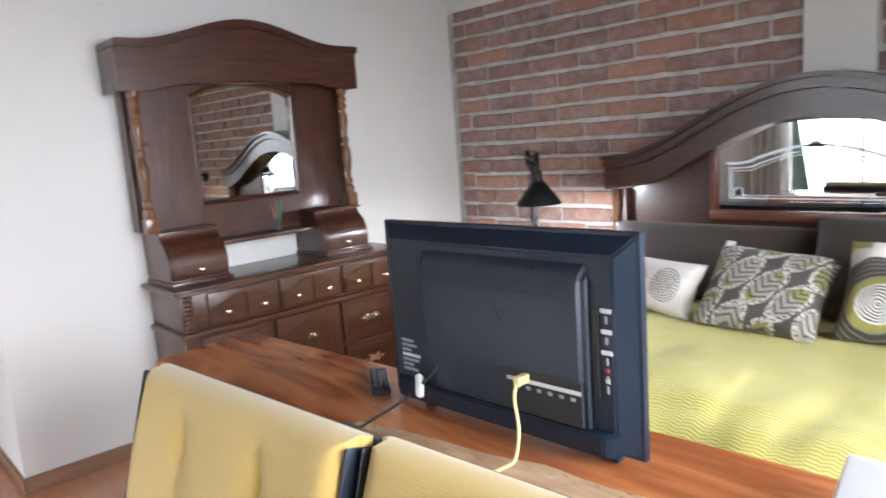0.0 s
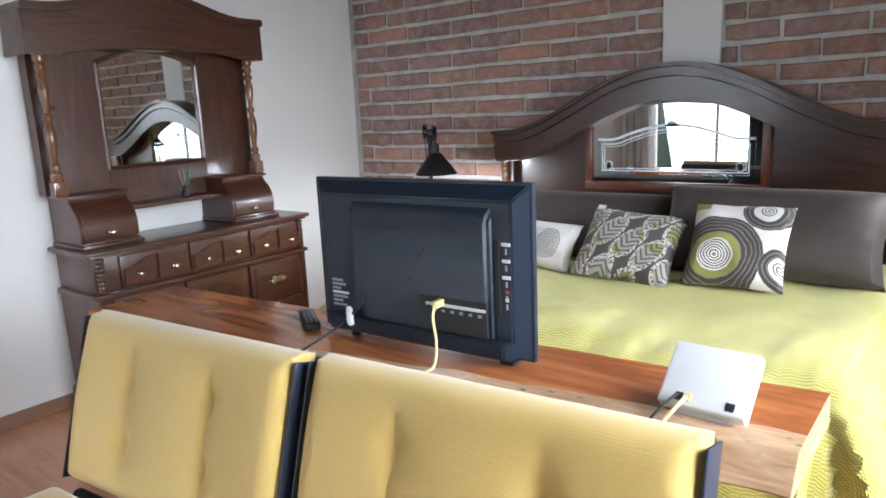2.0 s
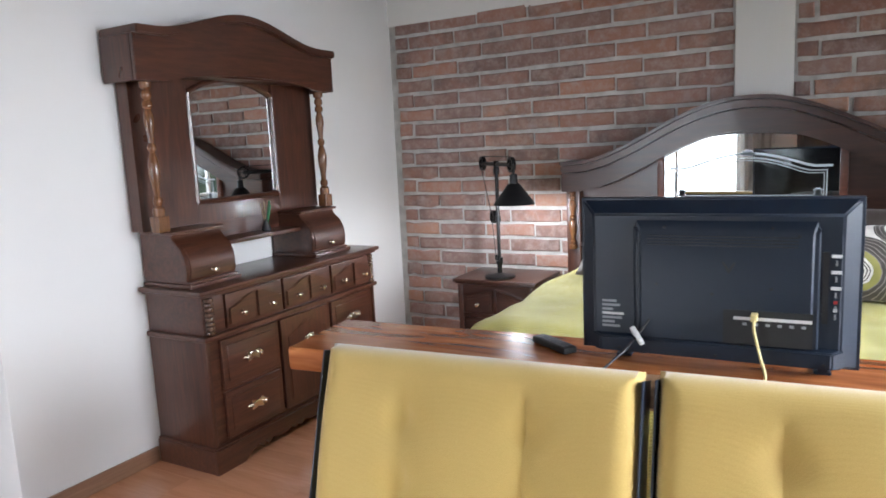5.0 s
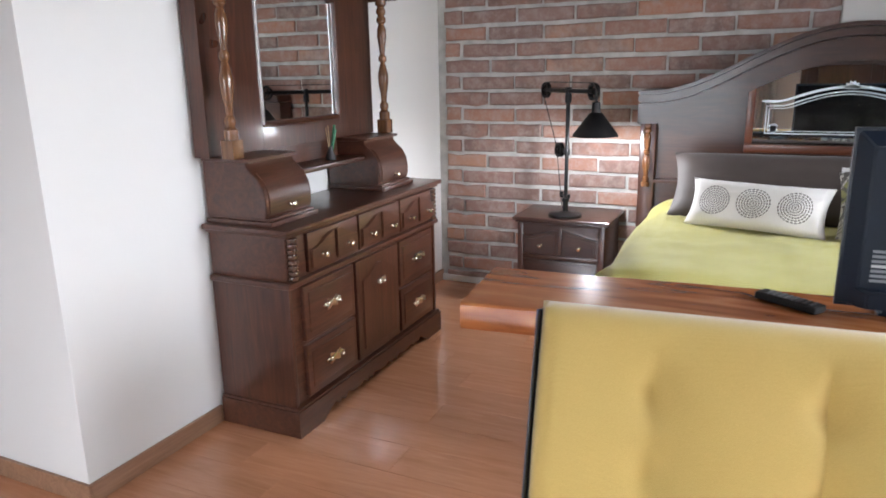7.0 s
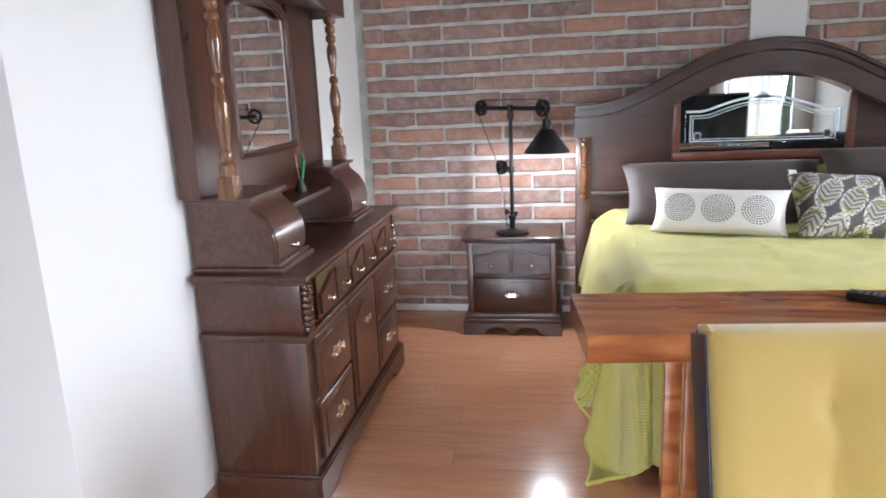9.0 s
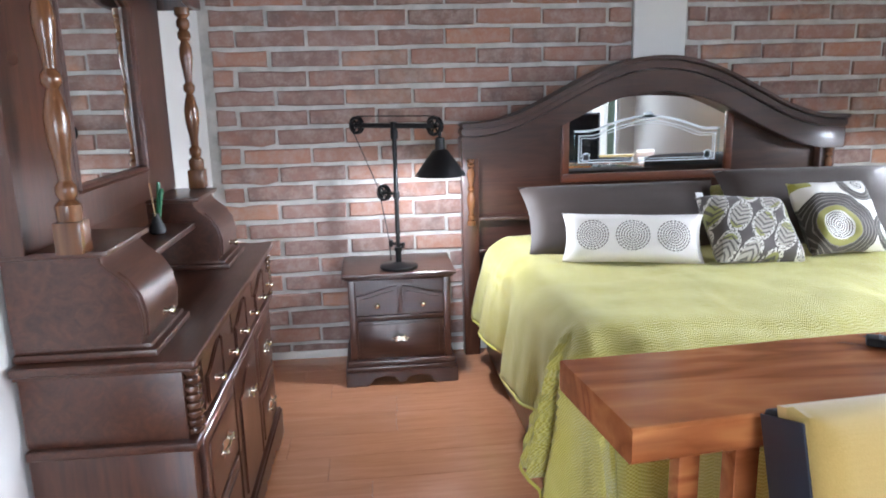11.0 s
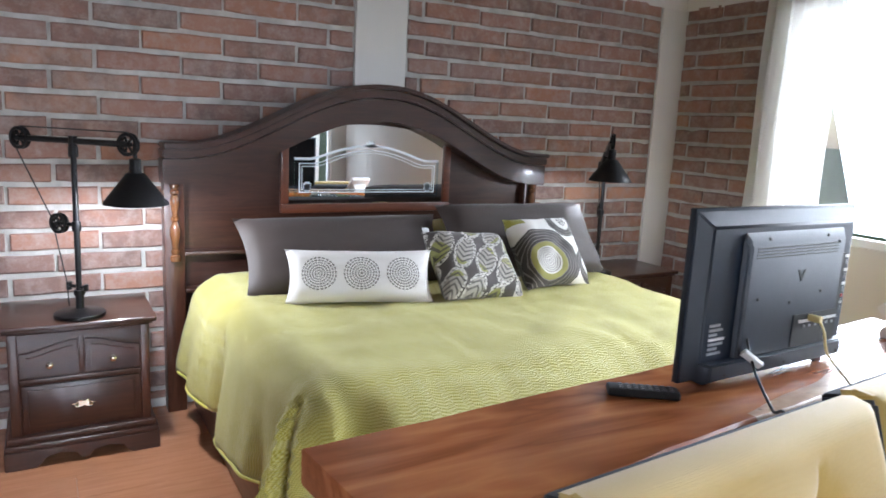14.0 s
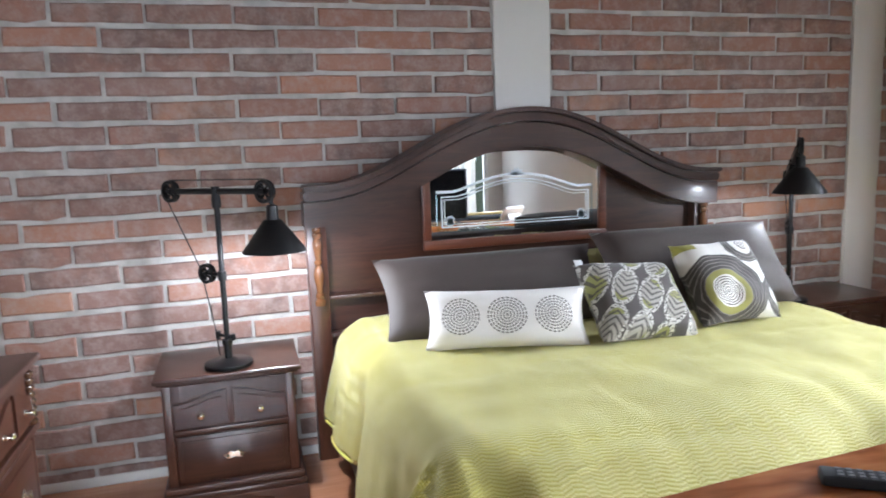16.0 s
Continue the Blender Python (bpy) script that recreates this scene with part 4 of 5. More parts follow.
def comforter():
    over_s, over_f = 0.56, 0.84
    x0, x1, y0, y1 = MX0 + 0.42, 3.80, MYA + 0.05, MYB - 0.15
    step = 0.026
    nx, ny = int((x1 - x0 + over_f) / step), int((y1 - y0 + 2 * over_s) / step)
    bm = bmesh.new()
    uv = bm.loops.layers.uv.new("UVMap")
    grid, flat = [], {}
    for i in range(nx + 1):
        row = []
        for j in range(ny + 1):
            px, py = x0 - over_f + i * step, y0 - over_s + j * step
            cx, cy = min(max(px, x0), x1), min(max(py, y0), y1)
            # the head end is drawn in towards the pillows
            d = Vector((px - cx, py - cy))
            L = d.length
            wob = noise.noise((px * 2.2, py * 2.2, 0.3)) * 0.026 + noise.noise((px * 6 + py * 2, py * 7 - px * 3, 2.0)) * 0.011 + noise.noise((px * 3 + py * 12, py * 4, 5.0)) * 0.006
            crease = -0.007 * max(0, 1 - abs((py - 2.87 + 0.1 * noise.noise((px * 1.7, py, 4))) % 0.56 - 0.28) / 0.022) - 0.008 * max(0, 1 - abs((px - 0.1 + 0.12 * noise.noise((px, py * 1.6, 7))) % 0.62 - 0.31) / 0.03)
            if L < 1e-6:
                p = Vector((px, py, MZ + 0.02 + wob + crease))
            else:
                d /= L
                # softly rounded along the sides, sagging further towards the foot
                r = math.hypot(0.14 * d.y, 0.36 * d.x)
                arc = r * 1.5708
                if L < arc:
                    out, down = r * math.sin(L / r), r * (1 - math.cos(L / r))
                else:
                    out, down = r + (0.10 + 0.35 * abs(d.x * d.y)) * (L - arc), r + (L - arc) * 0.985
                along = px * abs(d.y) + py * abs(d.x) + 0.35 * math.atan2(d.y, d.x)
                depth = max(0, L - 0.08)
                fold = (noise.noise((along * 3.2, 0.7, 0.4 * down)) * 0.15 + noise.noise((along * 8.0, 3.0, down)) * 0.045) * min(1, depth * 2.4)
                out += fold
                z = MZ + 0.02 - down + wob + crease
                if z < 0.012:
                    out += (0.012 - z) * 0.8
                    z = 0.012 + 0.01 * abs(noise.noise((px * 8, py * 8, 1)))
                p = Vector((cx + d.x * out, cy + d.y * out, z))
                if d.x < -0.01 and p.x < 1.80:
                    p.x = 1.80
            v = bm.verts.new(p)
            flat[v] = (px, py)
            row.append(v)
        grid.append(row)
    for a, b in zip(grid, grid[1:]):
        for j in range(ny):
            f = bm.faces.new((a[j], a[j + 1], b[j + 1], b[j]))
            for lp in f.loops:
                lp[uv].uv = flat[lp.vert]
    grid_at = [[v.co.copy() for v in row] for row in grid]
    bmesh.ops.recalc_face_normals(bm, faces=bm.faces)
    me = mesh_of("comforter", bm, COMFORTER)
    ob = tagged(new("comforter", me), "lime green woven comforter draped over the bed", "comforter")
    so = ob.modifiers.new("thick", "SOLIDIFY")
    so.thickness, so.offset = 0.025, -1
    rim = [grid_at[0][::4], [row[0] for row in grid_at][::4], [row[-1] for row in grid_at][::4]]
    for line in rim:
        tagged(part("hem", tube(line, 0.006, 8), COMFORTER, ob, local=True), "corded hem of the comforter")
    return ob


comforter()


def pillow(name, w, h, t, m, material, label, seed, tag=False):
    """Local x along the width, z up, y through; stands on its lower edge at the origin."""
    bm = bmesh.new()
    uv = bm.loops.layers.uv.new("UVMap")
    n, rows = 22, []
    for side in (1, -1):
        grid = []
        for i in range(n + 1):
            row = []
            for j in range(n + 1):
                u, v = -1 + 2 * i / n, -1 + 2 * j / n
                k = max(0, (1 - u ** 4)) ** 0.5 * max(0, (1 - v ** 4)) ** 0.5
                pinch = 1 - 0.07 * (1 - abs(v) ** 2) * abs(u) ** 3
                pinch2 = 1 - 0.07 * (1 - abs(u) ** 2) * abs(v) ** 3
                wr = noise.noise((u * 2.2 + seed, v * 2.2, side)) * 0.012 * k + noise.noise((u * 5 + seed, v * 5, side)) * 0.005 * k
                row.append((bm.verts.new((u * w / 2 * pinch, -side * (t / 2 * k + wr), h / 2 + v * h / 2 * pinch2)), (i / n, j / n)))
            grid.append(row)
        for a, b in zip(grid, grid[1:]):
            for j in range(n):
                quad = (a[j], b[j], b[j + 1], a[j + 1])
                f = bm.faces.new([q[0] for q in quad])
                for lp, q in zip(f.loops, quad):
                    lp[uv].uv = q[1]
    bmesh.ops.remove_doubles(bm, verts=bm.verts, dist=0.0006)
    bmesh.ops.recalc_face_normals(bm, faces=bm.faces)
    pl = thing(name, m, label, "pillow", "pillows on the bed")
    part("cover", bm, material, pl, local=True)
    if tag:
        part("tag", box(-w / 2 + 0.01, -w / 2 + 0.045, -0.004, -0.002, h - 0.012, h + 0.022), LABEL, pl, "white cloth tag", local=True)
    return pl


PZ = MZ + 0.024
pillow("pillow", 1.02, 0.40, 0.14, pose(3.37, 3.20, PZ - 0.02, -40, 0, -90), BROWNCLOTH, "large plain dark brown pillow leaning on headboard", 1)
pillow("pillow", 0.92, 0.43, 0.19, pose(3.27, 2.28, PZ + 0.005, -38, 0, -92), BROWNCLOTH, "large plain dark brown pillow leaning on headboard", 2)
pillow("cushion", 0.30, 0.33, 0.09, pose(3.46, 2.74, PZ - 0.01, -34, 0, -90), COMFORTER, "small green cushion tucked between brown pillows", 8)
pillow("cushion", 0.62, 0.235, 0.11, pose(3.10, 3.305, PZ - 0.005, -28, 0, -106), RINGS, "long white cushion printed with three ring discs", 4)
pillow("cushion", 0.43, 0.36, 0.15, pose(2.98, 2.765, PZ, -46, 4, -88), LEAF, "dark cushion with pale leaf print and white tag", 5, True)
pillow("cushion", 0.385, 0.375, 0.15, pose(3.03, 2.318, PZ + 0.01, -38, 0, -88), SWIRL, "white cushion printed with dark and green swirls", 6)

# ---- slab console behind the sofa ----
console = thing("console_table", (1.63, 2.84, 0), "long live-edge wooden slab console between sofa and bed", "console table")
ZT, TH = 0.835, 0.075
nl, nr, fl, fr = Vector((1.36, 3.978)), Vector((1.565, 1.797)), Vector((1.722, 4.015)), Vector((1.887, 1.795))


def slab_top():
    bm = bmesh.new()
    N, M = 60, 8
    def edge(a, b, t, s, amp):
        p = a.lerp(b, t)
        p.x += s * amp * (noise.noise((t * 6, s, 0.2)) + 0.4 * noise.noise((t * 19, s, 5.0)))
        return p
    rings = []
    for i in range(N + 1):
        t = i / N
        near, far = edge(nl, nr, t, 1, 0.012 * min(1, t * 4 + 0.1)), edge(fl, fr, t, -1, 0.010)
        live = min(1, max(0, (t - 0.35) / 0.3))
        low = 0.05 * live + 0.012 * live * noise.noise((t * 14, 1, 1))
        d = (far - near).normalized()
        e = 0.006
        band = max(0.002, live * (0.075 + 0.035 * noise.noise((t * 9, 4, 2))))
        prof = [(near + d * (e + band), ZT), (near + d * e, ZT), (near, ZT - e), (near - d * low * 0.5, ZT - TH * 0.5), (near - d * low * 0.9, ZT - TH + 0.012), (near - d * (low * 0.75 - 0.008), ZT - TH),
                (far - d * e, ZT - TH), (far, ZT - TH + e), (far, ZT - e), (far - d * e, ZT)]
        rings.append([bm.verts.new((p.x, p.y, z)) for p, z in prof])
    k = len(rings[0])
    for i, (a, b) in enumerate(zip(rings, rings[1:])):
        for j in range(k):
            f = bm.faces.new((a[j], a[(j + 1) % k], b[(j + 1) % k], b[j]))
            f.material_index = 1 if j < 5 and i > N * 0.42 else 0
    bm.faces.new(rings[0])
    bm.faces.new(rings[-1][::-1]).material_index = 1
    bmesh.ops.recalc_face_normals(bm, faces=bm.faces)
    return bm


part("slab", slab_top(), [SLAB, SAP], console)
for t in (0.13, 0.88):
    a, b = nl.lerp(nr, t), fl.lerp(fr, t)
    for q, m in ((0.22, SLAB), (0.8, SLAB)):
        p = a.lerp(b, q)
        part("leg", box(p.x - 0.028, p.x + 0.028, p.y - 0.026, p.y + 0.026, 0, ZT - TH, 0.005), m, console)
    p, q = a.lerp(b, 0.22), a.lerp(b, 0.8)
    part("stretcher", box(p.x + 0.028, q.x - 0.028, p.y - 0.02, p.y + 0.02, 0.12, 0.18, 0.004), SLAB, console)

# ---- television ----
TVZ = 0.875
tv = thing("television", (1.66, 2.655, TVZ), "flat television seen from its dark plastic back", "television")
ty0, ty1, tz0, tz1 = 2.322, 3.015, 0.897, 1.328
TB = 1.620


def frustum(x0, y0, y1, z0, z1, x1, ya, yb, za, zb, bevel=0.004):
    bm = bmesh.new()
    a = [bm.verts.new((x0, y, z)) for y, z in ((y0, z0), (y1, z0), (y1, z1), (y0, z1))]
    b = [bm.verts.new((x1, y, z)) for y, z in ((ya, za), (yb, za), (yb, zb), (ya, zb))]
    bm.faces.new(a)
    bm.faces.new(b[::-1])
    for i in range(4):
        bm.faces.new((a[i], b[i], b[(i + 1) % 4], a[(i + 1) % 4]))
    bmesh.ops.recalc_face_normals(bm, faces=bm.faces)
    bmesh.ops.bevel(bm, geom=list(bm.edges), offset=bevel, segments=2, affect="EDGES")
    return bm


shell = part("back_shell", frustum(1.668, ty0, ty1, tz0, tz1, 1.638, ty0 + 0.042, ty1 - 0.04, tz0 + 0.012, tz1 - 0.042), TVPLASTIC, tv)
part("bezel", box(1.664, 1.682, ty0 - 0.002, ty1 + 0.002, tz0 - 0.002, tz1 + 0.002, 0.003), TVPLASTIC, tv)
part("screen", box(1.681, 1.684, ty0 + 0.012, ty1 - 0.012, tz0 + 0.018, tz1 - 0.012), TVGLOSS, tv, "black glossy screen")
part("raised_back", frustum(1.640, ty0 + 0.085, ty1 - 0.145, tz0 + 0.045, tz1 - 0.05, TB, ty0 + 0.10, ty1 - 0.165, tz0 + 0.045, tz1 - 0.085, 0.009), TVPLASTIC, shell)
part("foot_bar", frustum(1.640, ty0 + 0.03, ty1 - 0.03, tz0 + 0.004, tz0 + 0.055, 1.618, ty0 + 0.06, ty1 - 0.06, tz0 + 0.006, tz0 + 0.048, 0.004), TVPLASTIC, shell)
part("socket_recess", box(TB - 0.0015, TB + 0.004, ty0 + 0.103, ty0 + 0.31, tz0 + 0.055, tz0 + 0.145), RUBBER, shell)
part("socket_strip", box(TB - 0.003, TB, ty0 + 0.105, ty0 + 0.285, tz0 + 0.120, tz0 + 0.128), LABEL, shell, "white printed socket strip")
for k in range(6):
    part("socket_mark", box(TB - 0.003, TB - 0.001, ty0 + 0.118 + k * 0.027, ty0 + 0.128 + k * 0.027, tz0 + 0.106, tz0 + 0.113), GREYPRINT, shell)
part("side_recess", box(1.632, 1.6376, ty0 + 0.072, ty0 + 0.085, tz0 + 0.12, tz0 + 0.30), RUBBER, shell)
for k, (h, m) in enumerate(((0.285, LABEL), (0.245, LABEL), (0.205, LABEL), (0.17, REDPRINT), (0.15, LABEL))):
    w = 0.022 if k < 3 else 0.008
    part("socket_label", box(1.6355, 1.638, ty0 + 0.056 - w / 2, ty0 + 0.056 + w / 2, tz0 + h, tz0 + h + 0.008), m, shell)
    part("socket_mark", box(1.6355, 1.638, ty0 + 0.054, ty0 + 0.058, tz0 + h - 0.02, tz0 + h - 0.006), GREYPRINT, shell)
for k in range(7):
    wv = (0.05, 0.035, 0.055, 0.06, 0.03, 0.05, 0.04)[k]
    part("rating_print", box(1.6355, 1.638, ty1 - 0.062 - wv, ty1 - 0.062, tz0 + 0.07 + k * 0.012, tz0 + 0.0765 + k * 0.012), LABEL if k == 3 else GREYPRINT, shell)
for k in range(4):
    part("vent_slot", box(TB - 0.001, TB + 0.003, ty0 + 0.14, ty1 - 0.19, tz1 - 0.098 - k * 0.008, tz1 - 0.095 - k * 0.008), RUBBER, shell)
part("emblem", prism([(2.602, 1.166), (2.609, 1.166), (2.62, 1.148), (2.631, 1.166), (2.638, 1.166), (2.62, 1.134)], 0, TB - 0.001, TB + 0.002), RUBBER, shell)
for y, z in ((2.52, 1.255), (2.78, 1.255), (2.52, 1.10), (2.66, 1.08), (2.80, 1.10), (2.40, 0.915), (2.65, 0.915), (2.9, 0.915), (2.46, 1.235)):
    part("screw", moved(lathe([(0.004, 0), (0.0045, 0.003), (0.002, 0.004)], 8), Matrix.Translation((TB + 0.001 if z > 0.95 else 1.619, y, z)) @ pose(0, 0, 0, 0, -90, 0)), RUBBER, shell)
for y in (2.40, 2.90):
    part("stand_foot", join(box(1.664, 1.725, y - 0.02, y + 0.02, TVZ, TVZ + 0.008, 0.003), box(1.664, 1.676, y - 0.012, y + 0.012, TVZ + 0.006, tz0 + 0.03, 0.002)), TVPLASTIC, tv)
c = part("network_cable", tube([(TB - 0.028, 2.557, 1.03), (1.575, 2.555, 1.0), (1.565, 2.54, 0.94), (1.53, 2.525, 0.895), (1.50, 2.54, 0.882), (1.455, 2.575, 0.85), (1.45, 2.60, 0.6), (1.46, 2.60, 0.09)], 0.0036), CABLEY, tv, "pale yellow network cable")
part("plug", box(TB - 0.035, TB, 2.549, 2.565, 1.02, 1.038, 0.003), CABLEY, c)
c = part("power_cable", tube([(1.622, 2.82, 1.0), (1.60, 2.835, 0.975), (1.55, 2.87, 0.93), (1.47, 2.92, 0.885), (1.415, 2.95, 0.85), (1.405, 2.955, 0.3)], 0.0035), CABLEB, tv, "thin black power cable")
part("plug", moved(box(-0.009, 0.009, -0.007, 0.007, -0.028, 0.028, 0.003), Matrix.Translation((1.585, 2.845, 0.961)) @ pose(0, 0, 0, -36, 46, 0)), LABEL, c, "white plug sleeve")

tv.matrix_world = Matrix.Translation((1.637, 3.085, 0)) @ pose(0, 0, 0, 0, 0, 2) @ Matrix.Translation((-1.657, -3.015, -0.04)) @ tv.matrix_basis

# ---- router ----
RM = Matrix.Translation((1.605, 1.985, ZT)) @ pose(0, 0, 0, 0, 0, -3)
router = thing("router", RM, "white plastic router leaning back on the slab", "router")
part("case", moved(box(0.0, 0.032, -0.088, 0.088, 0.002, 0.145, 0.008, 3), pose(0, 0, 0.022, 0, 46, 0)), WHITEPLASTIC, router, local=True)
part("stand", prism([(0.01, 0.0), (0.12, 0.0), (0.12, 0.02), (0.09, 0.06), (0.03, 0.018)], 1, -0.06, 0.06, 0.004), WHITEPLASTIC, router, local=True)
for y, m in ((-0.055, RUBBER), (0.045, RUBBER), (0.03, CABLEY)):
    part("socket", moved(box(-0.002, 0.004, y - 0.009, y + 0.009, 0.012, 0.03, 0.002), pose(0, 0, 0.022, 0, 46, 0)), m, router, local=True)
part("cable", tube([(0.01, 0.03, 0.04), (-0.03, 0.035, 0.03), (-0.06, 0.05, 0.006), (-0.09, 0.07, -0.03), (-0.11, 0.1, -0.3)], 0.004), CABLEY, router, "yellow cable", local=True)
part("cable", tube([(0.012, 0.047, 0.042), (-0.02, 0.055, 0.034), (-0.06, 0.075, 0.006), (-0.09, 0.09, -0.03), (-0.11, 0.12, -0.3)], 0.003), CABLEB, router, "black cable", local=True)

# ---- remote ----
rc = thing("remote_control", Matrix.Translation((1.66, 3.185, ZT)) @ pose(0, 0, 0, 0, 0, -35), "black remote control lying on the slab", "remote control")
part("case", box(-0.024, 0.024, -0.085, 0.085, 0.0, 0.02, 0.007, 3), RUBBER, rc, local=True)
for i in range(8):
    for j in range(3):
        part("button", box(-0.017 + j * 0.0125, -0.008 + j * 0.0125, -0.07 + i * 0.017, -0.06 + i * 0.017, 0.0195, 0.0225, 0.001, 1), KEYGREY, rc, local=True)


# ---- sofa ----
SM = Matrix.Translation((1.092, 3.712, 0)) @ pose(0, 0, 0, 0, 0, 4.3)
sofa = thing("sofa_bed", SM, "mustard yellow velour sofa bed with split backrest", "sofa")


def cushion(w, h, t, seams, seed):
    """Pad: u along the width, v up, soft front; seams are places across the width with two tufts each."""
    bm = bmesh.new()
    N, M = 64, 36
    def round_at(d, r):
        return 0 if d >= r else r - math.sqrt(max(0, r * r - (r - d) ** 2))
    grid = []
    for i in range(N + 1):
        row = []
        for j in range(M + 1):
            u, v = w * i / N, h * j / M
            de = min(u, w - u, v * 0.9 + 0.004, (h - v))
            z = t - round_at(de, 0.06)
            puff = 0.012 * math.sin(3.14159 * min(1, max(0, v / h)))
            for s in seams:
                du = abs(u - s)
                inside = 1 if 0.16 * h < v < 0.86 * h else 0.0
                z -= 0.007 * math.exp(-(du / 0.008) ** 2) * inside
                for tv_ in (0.32, 0.66):
                    q = math.hypot(du, (v - tv_ * h) * 0.8)
                    z -= 0.022 * math.exp(-(q / 0.038) ** 2) + 0.008 * math.exp(-(q / 0.12) ** 2)
            z += puff + 0.004 * noise.noise((u * 4 + seed, v * 4, 1.0))
            row.append(bm.verts.new((u, v, z)))
        grid.append(row)
    for a, b in zip(grid, grid[1:]):
        for j in range(M):
            bm.faces.new((a[j], b[j], b[j + 1], a[j + 1]))
    rim = [e for e in bm.edges if e.is_boundary]
    ret = bmesh.ops.extrude_edge_only(bm, edges=rim)
    vs = [g for g in ret["geom"] if isinstance(g, bmesh.types.BMVert)]
    for v in vs:
        v.co.z = 0.0
    bmesh.ops.contextual_create(bm, geom=[e for e in bm.edges if e.is_boundary])
    bmesh.ops.recalc_face_normals(bm, faces=bm.faces)
    return bm


LEAN = 17
W1, GAP, SEATH, BACKH = 0.90, 0.022, 0.44, 0.515
for k in range(2):
    yo = -k * (W1 + GAP)
    # backrest: local u runs along -y, v up the lean, z towards the viewer (-x)
    m = Matrix.Translation((-0.01 if k == 0 else 0.01, yo, SEATH - 0.02)) @ pose(0, 0, 0, 0, LEAN, 0) @ Matrix(((0, 0, -1, 0), (-1, 0, 0, 0), (0, 1, 0, 0), (0, 0, 0, 1)))
    back = part("backrest", moved(cushion(W1 - (0.012 if k == 0 else 0), BACKH, 0.085, (W1 * 0.3, W1 * 0.68), k * 7), m @ Matrix.Translation((0, 0, -0.085))), MUSTARD, sofa, local=True)
    part("back_lining", moved(box(0.004, W1 - (0.018 if k == 0 else 0.004), 0.0, BACKH - 0.012, -0.055, 0.0, 0.016, 3), m @ Matrix.Translation((0, 0, -0.086))), BLACKCLOTH, back, "black lining cloth", local=True)
    for u in (-0.006, W1 + (-0.011 if k == 0 else 0.001)):
        part("side_band", moved(box(u, u + 0.005, 0.0, BACKH - 0.02, -0.13, -0.012, 0.002), m), NAVY, back, "dark navy side band", local=True)
    ms = Matrix.Translation((-0.015, yo, SEATH - 0.19)) @ Matrix(((0, -1, 0, 0), (-1, 0, 0, 0), (0, 0, -1, 0), (0, 0, 0, 1))) @ Matrix.Diagonal((1, 1, -1, 1))
    seat = part("seat", moved(cushion(W1, 0.60, 0.175, (W1 * 0.3, W1 * 0.68), 3 + k * 5), ms), MUSTARD, sofa, local=True)
    part("seat_band", box(-0.61, -0.02, yo + 0.001, yo + 0.006, SEATH - 0.19, SEATH - 0.05, 0.002), NAVY, seat, "dark navy side band", local=True)
part("frame", box(-0.58, 0.12, -2 * W1 - GAP + 0.04, -0.04, SEATH - 0.25, SEATH - 0.192, 0.006), BLACKCLOTH, sofa, "black frame under seat", local=True)
part("hinge_bar", tube([(0.03, -0.02, SEATH - 0.09), (0.03, -2 * W1 - GAP + 0.02, SEATH - 0.09)], 0.022), RUBBER, sofa, local=True)
for x in (-0.5, 0.1):
    for y in (-0.1, -2 * W1 - GAP + 0.1):
        part("leg", tube([(x, y, SEATH - 0.2), (x + (0.03 if x > 0 else -0.03), y, 0.1), (x + (0.05 if x > 0 else -0.05), y, 0.0)], 0.018), LEGPAINT, sofa, "curved steel leg", local=True)

# ---- floor planks ----
plank_mesh = {}
prnd = random.Random(5)
PW, PL = 0.192, 1.38
count = 0
far_planks = []
for r in range(int((BRICKX - BACK) / PW) + 1):
    x0 = BACK + r * PW
    x1 = min(x0 + PW, BRICKX)
    y = SIDE - prnd.random() * PL
    while y < FARY:
        a, b = max(y, SIDE), min(y + PL, FARY)
        y += PL
        if b - a < 0.02 or x1 - x0 < 0.02:
            continue
        w, h = x1 - x0 - 0.0008, b - a - 0.0008
        key = (round(w, 3), round(h, 3))
        if key not in plank_mesh:
            plank_mesh[key] = mesh_of("plank", box(-w / 2, w / 2, -h / 2, h / 2, -0.01, 0, 0.0006, 1), LAMINATE, False)
        ob = new("plank", plank_mesh[key])
        ob.location = ((x0 + x1) / 2, (a + b) / 2, 0)
        ob.parent = floor

# ---- bricks ----
brnd = random.Random(9)
CH, BL, BH, J = 0.1016, 0.345, 0.079, 0.020


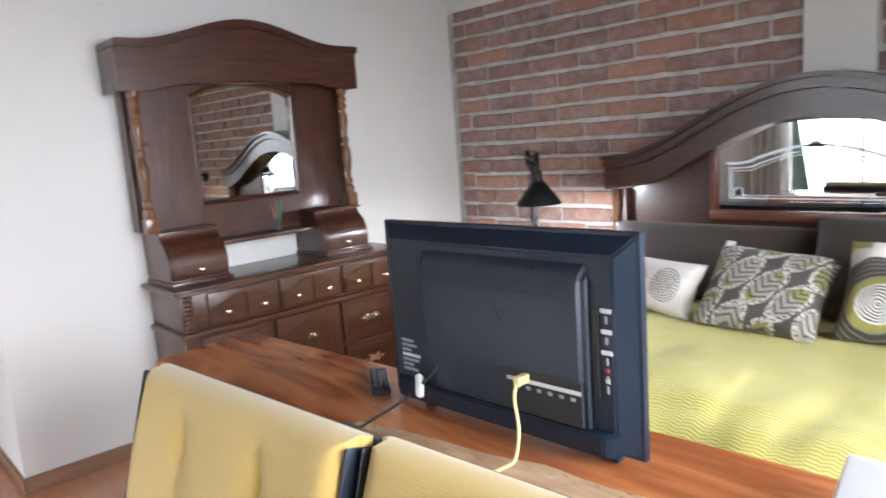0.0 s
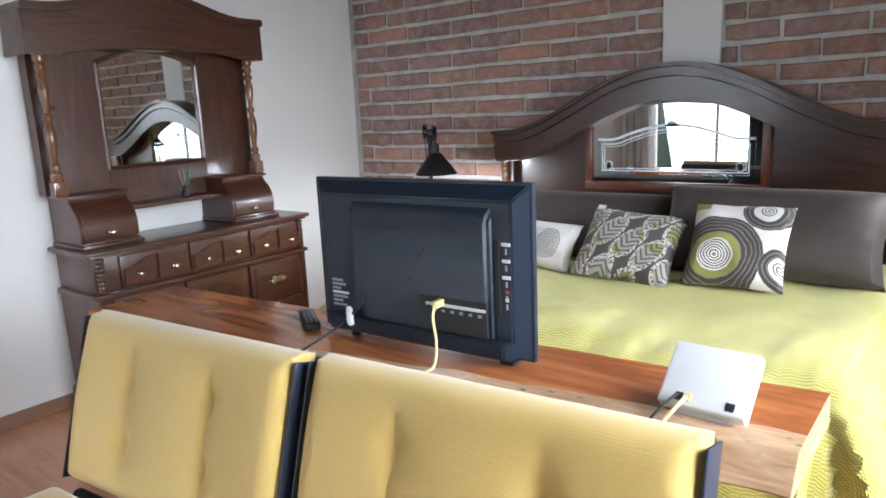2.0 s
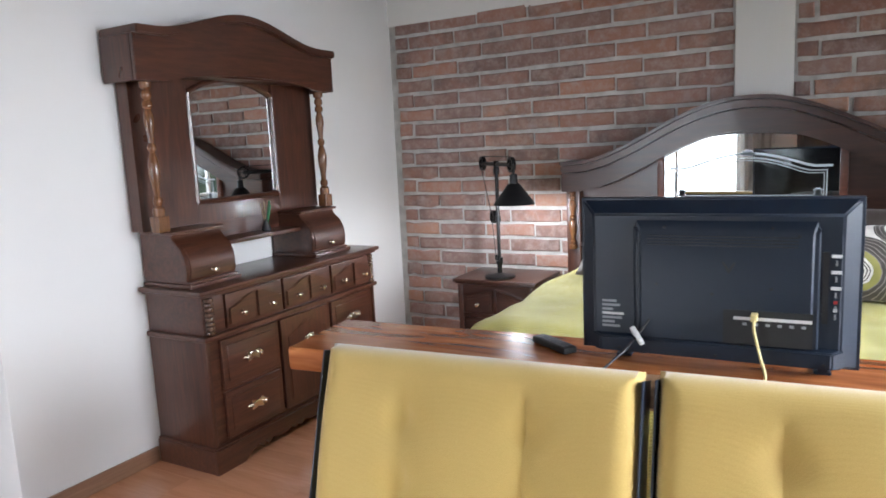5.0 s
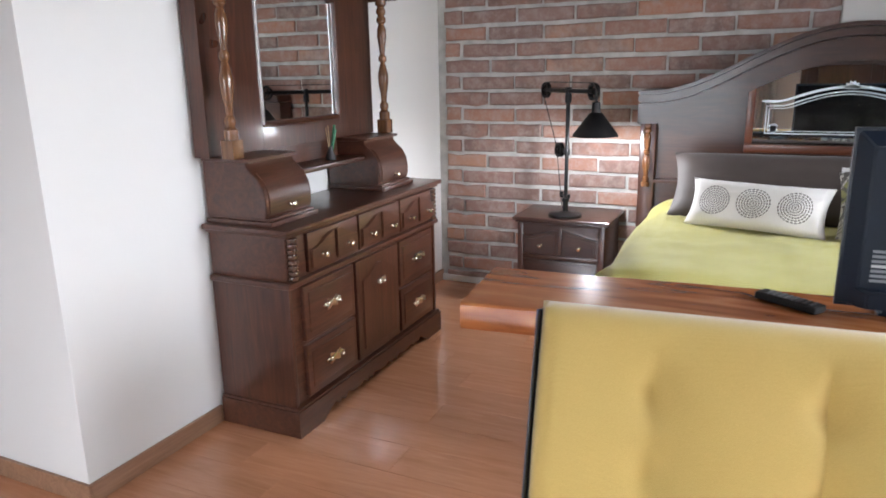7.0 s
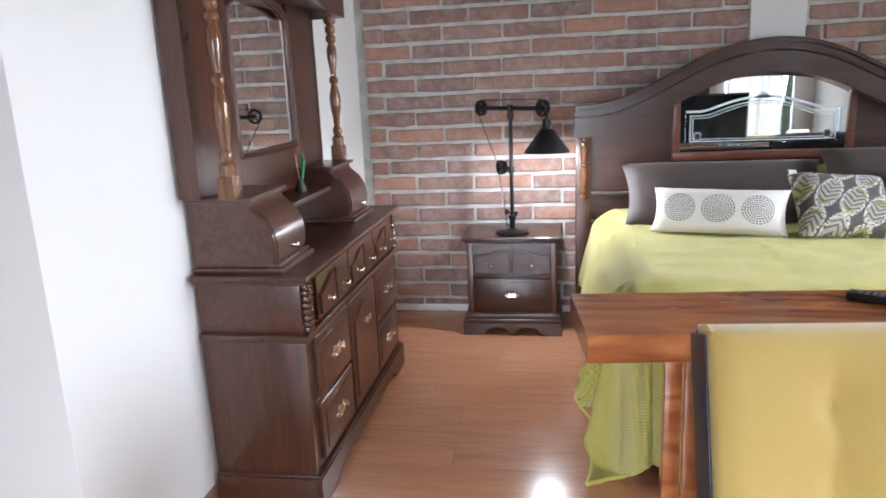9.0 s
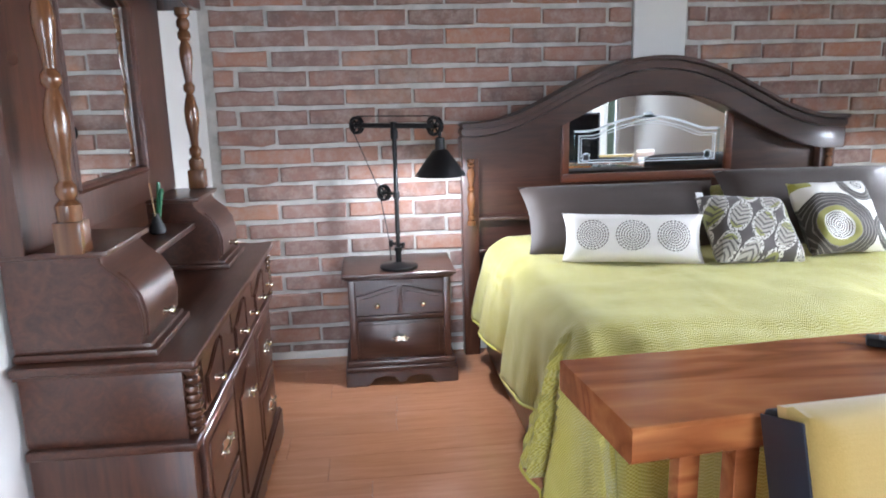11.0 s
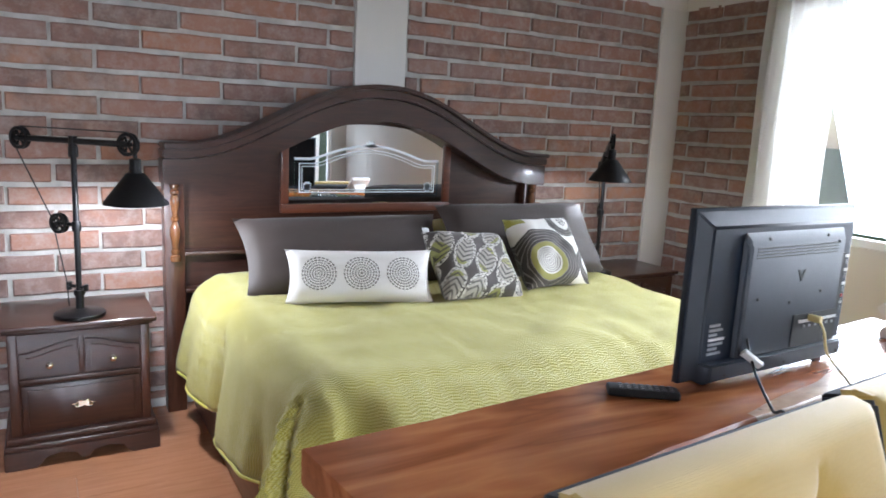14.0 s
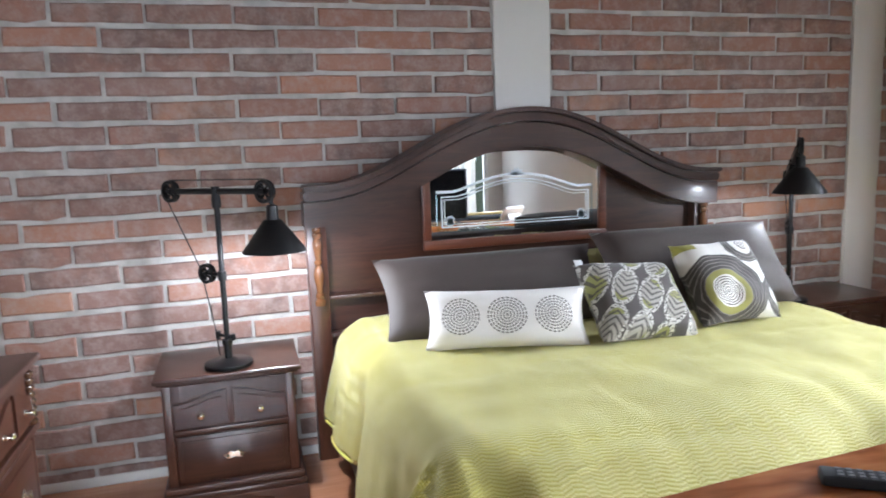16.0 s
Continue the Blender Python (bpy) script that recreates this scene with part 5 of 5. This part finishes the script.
def brick_mesh(seed, L):
    bm = box(-L / 2, L / 2, -0.012, 0.012, -BH / 2, BH / 2)
    bmesh.ops.subdivide_edges(bm, edges=[e for e in bm.edges if abs(e.verts[0].co.x - e.verts[1].co.x) > 0.01], cuts=3)
    for v in bm.verts:
        v.co.z += noise.noise((v.co.x * 14 + seed, v.co.z * 9, 1.0)) * 0.009
        v.co.x += noise.noise((seed, v.co.z * 22, v.co.y)) * 0.006
        if v.co.y < 0:
            v.co.y += noise.noise((v.co.x * 9, v.co.z * 9, seed)) * 0.004
    fr = [e for e in bm.edges if all(v.co.y < 0.004 for v in e.verts) and len(e.link_faces) == 2 and e.calc_face_angle() > 0.8]
    bmesh.ops.bevel(bm, geom=fr, offset=0.006, segments=1, affect="EDGES")
    return mesh_of("brick", bm, BRICK)


shapes = {}


def lay(parent, to_world, a, b, start, z_top):
    row, z = 0, 0.001
    while z + BH / 2 < z_top:
        x = start + (0.5 if row % 2 else 0) * (BL + J) + brnd.uniform(-0.015, 0.015)
        while x > a:
            x -= BL + J
        while x < b:
            l, r_ = max(x, a), min(x + BL, b)
            x += BL + J
            L = round((r_ - l) * 40) / 40
            if r_ - l < 0.05:
                continue
            key = (L, brnd.randrange(4))
            if key not in shapes:
                shapes[key] = brick_mesh(len(shapes) * 1.7, L)
            ob = new("brick", shapes[key])
            ob.parent = parent
            ob.matrix_world = to_world((l + r_) / 2 + brnd.uniform(-0.003, 0.003), z + BH / 2 + brnd.uniform(-0.003, 0.003), brnd.uniform(-0.003, 0.003), brnd.uniform(-0.5, 0.5))
        z += CH
        row += 1


def east(u, z, d, a):
    return Matrix.Translation((BRICKX - 0.001 + d, u, z)) @ pose(0, 0, 0, 0, 0, -90) @ pose(0, 0, 0, 0, a, 0)


def south(u, z, d, a):
    return Matrix.Translation((u, SIDE + 0.001 + d, z)) @ pose(0, 0, 0, 0, 0, 180) @ pose(0, 0, 0, 0, a, 0)


lay(wall_brick, east, 2.972 + 0.012, 5.235, 3.85, 2.30)
lay(wall_brick, east, 0.757 + 0.012, 2.675 - 0.012, 1.12, 2.30)
lay(wall_side_brick, south, WX1 + 0.005, BRICKX - 0.015, 3.4, 2.30)
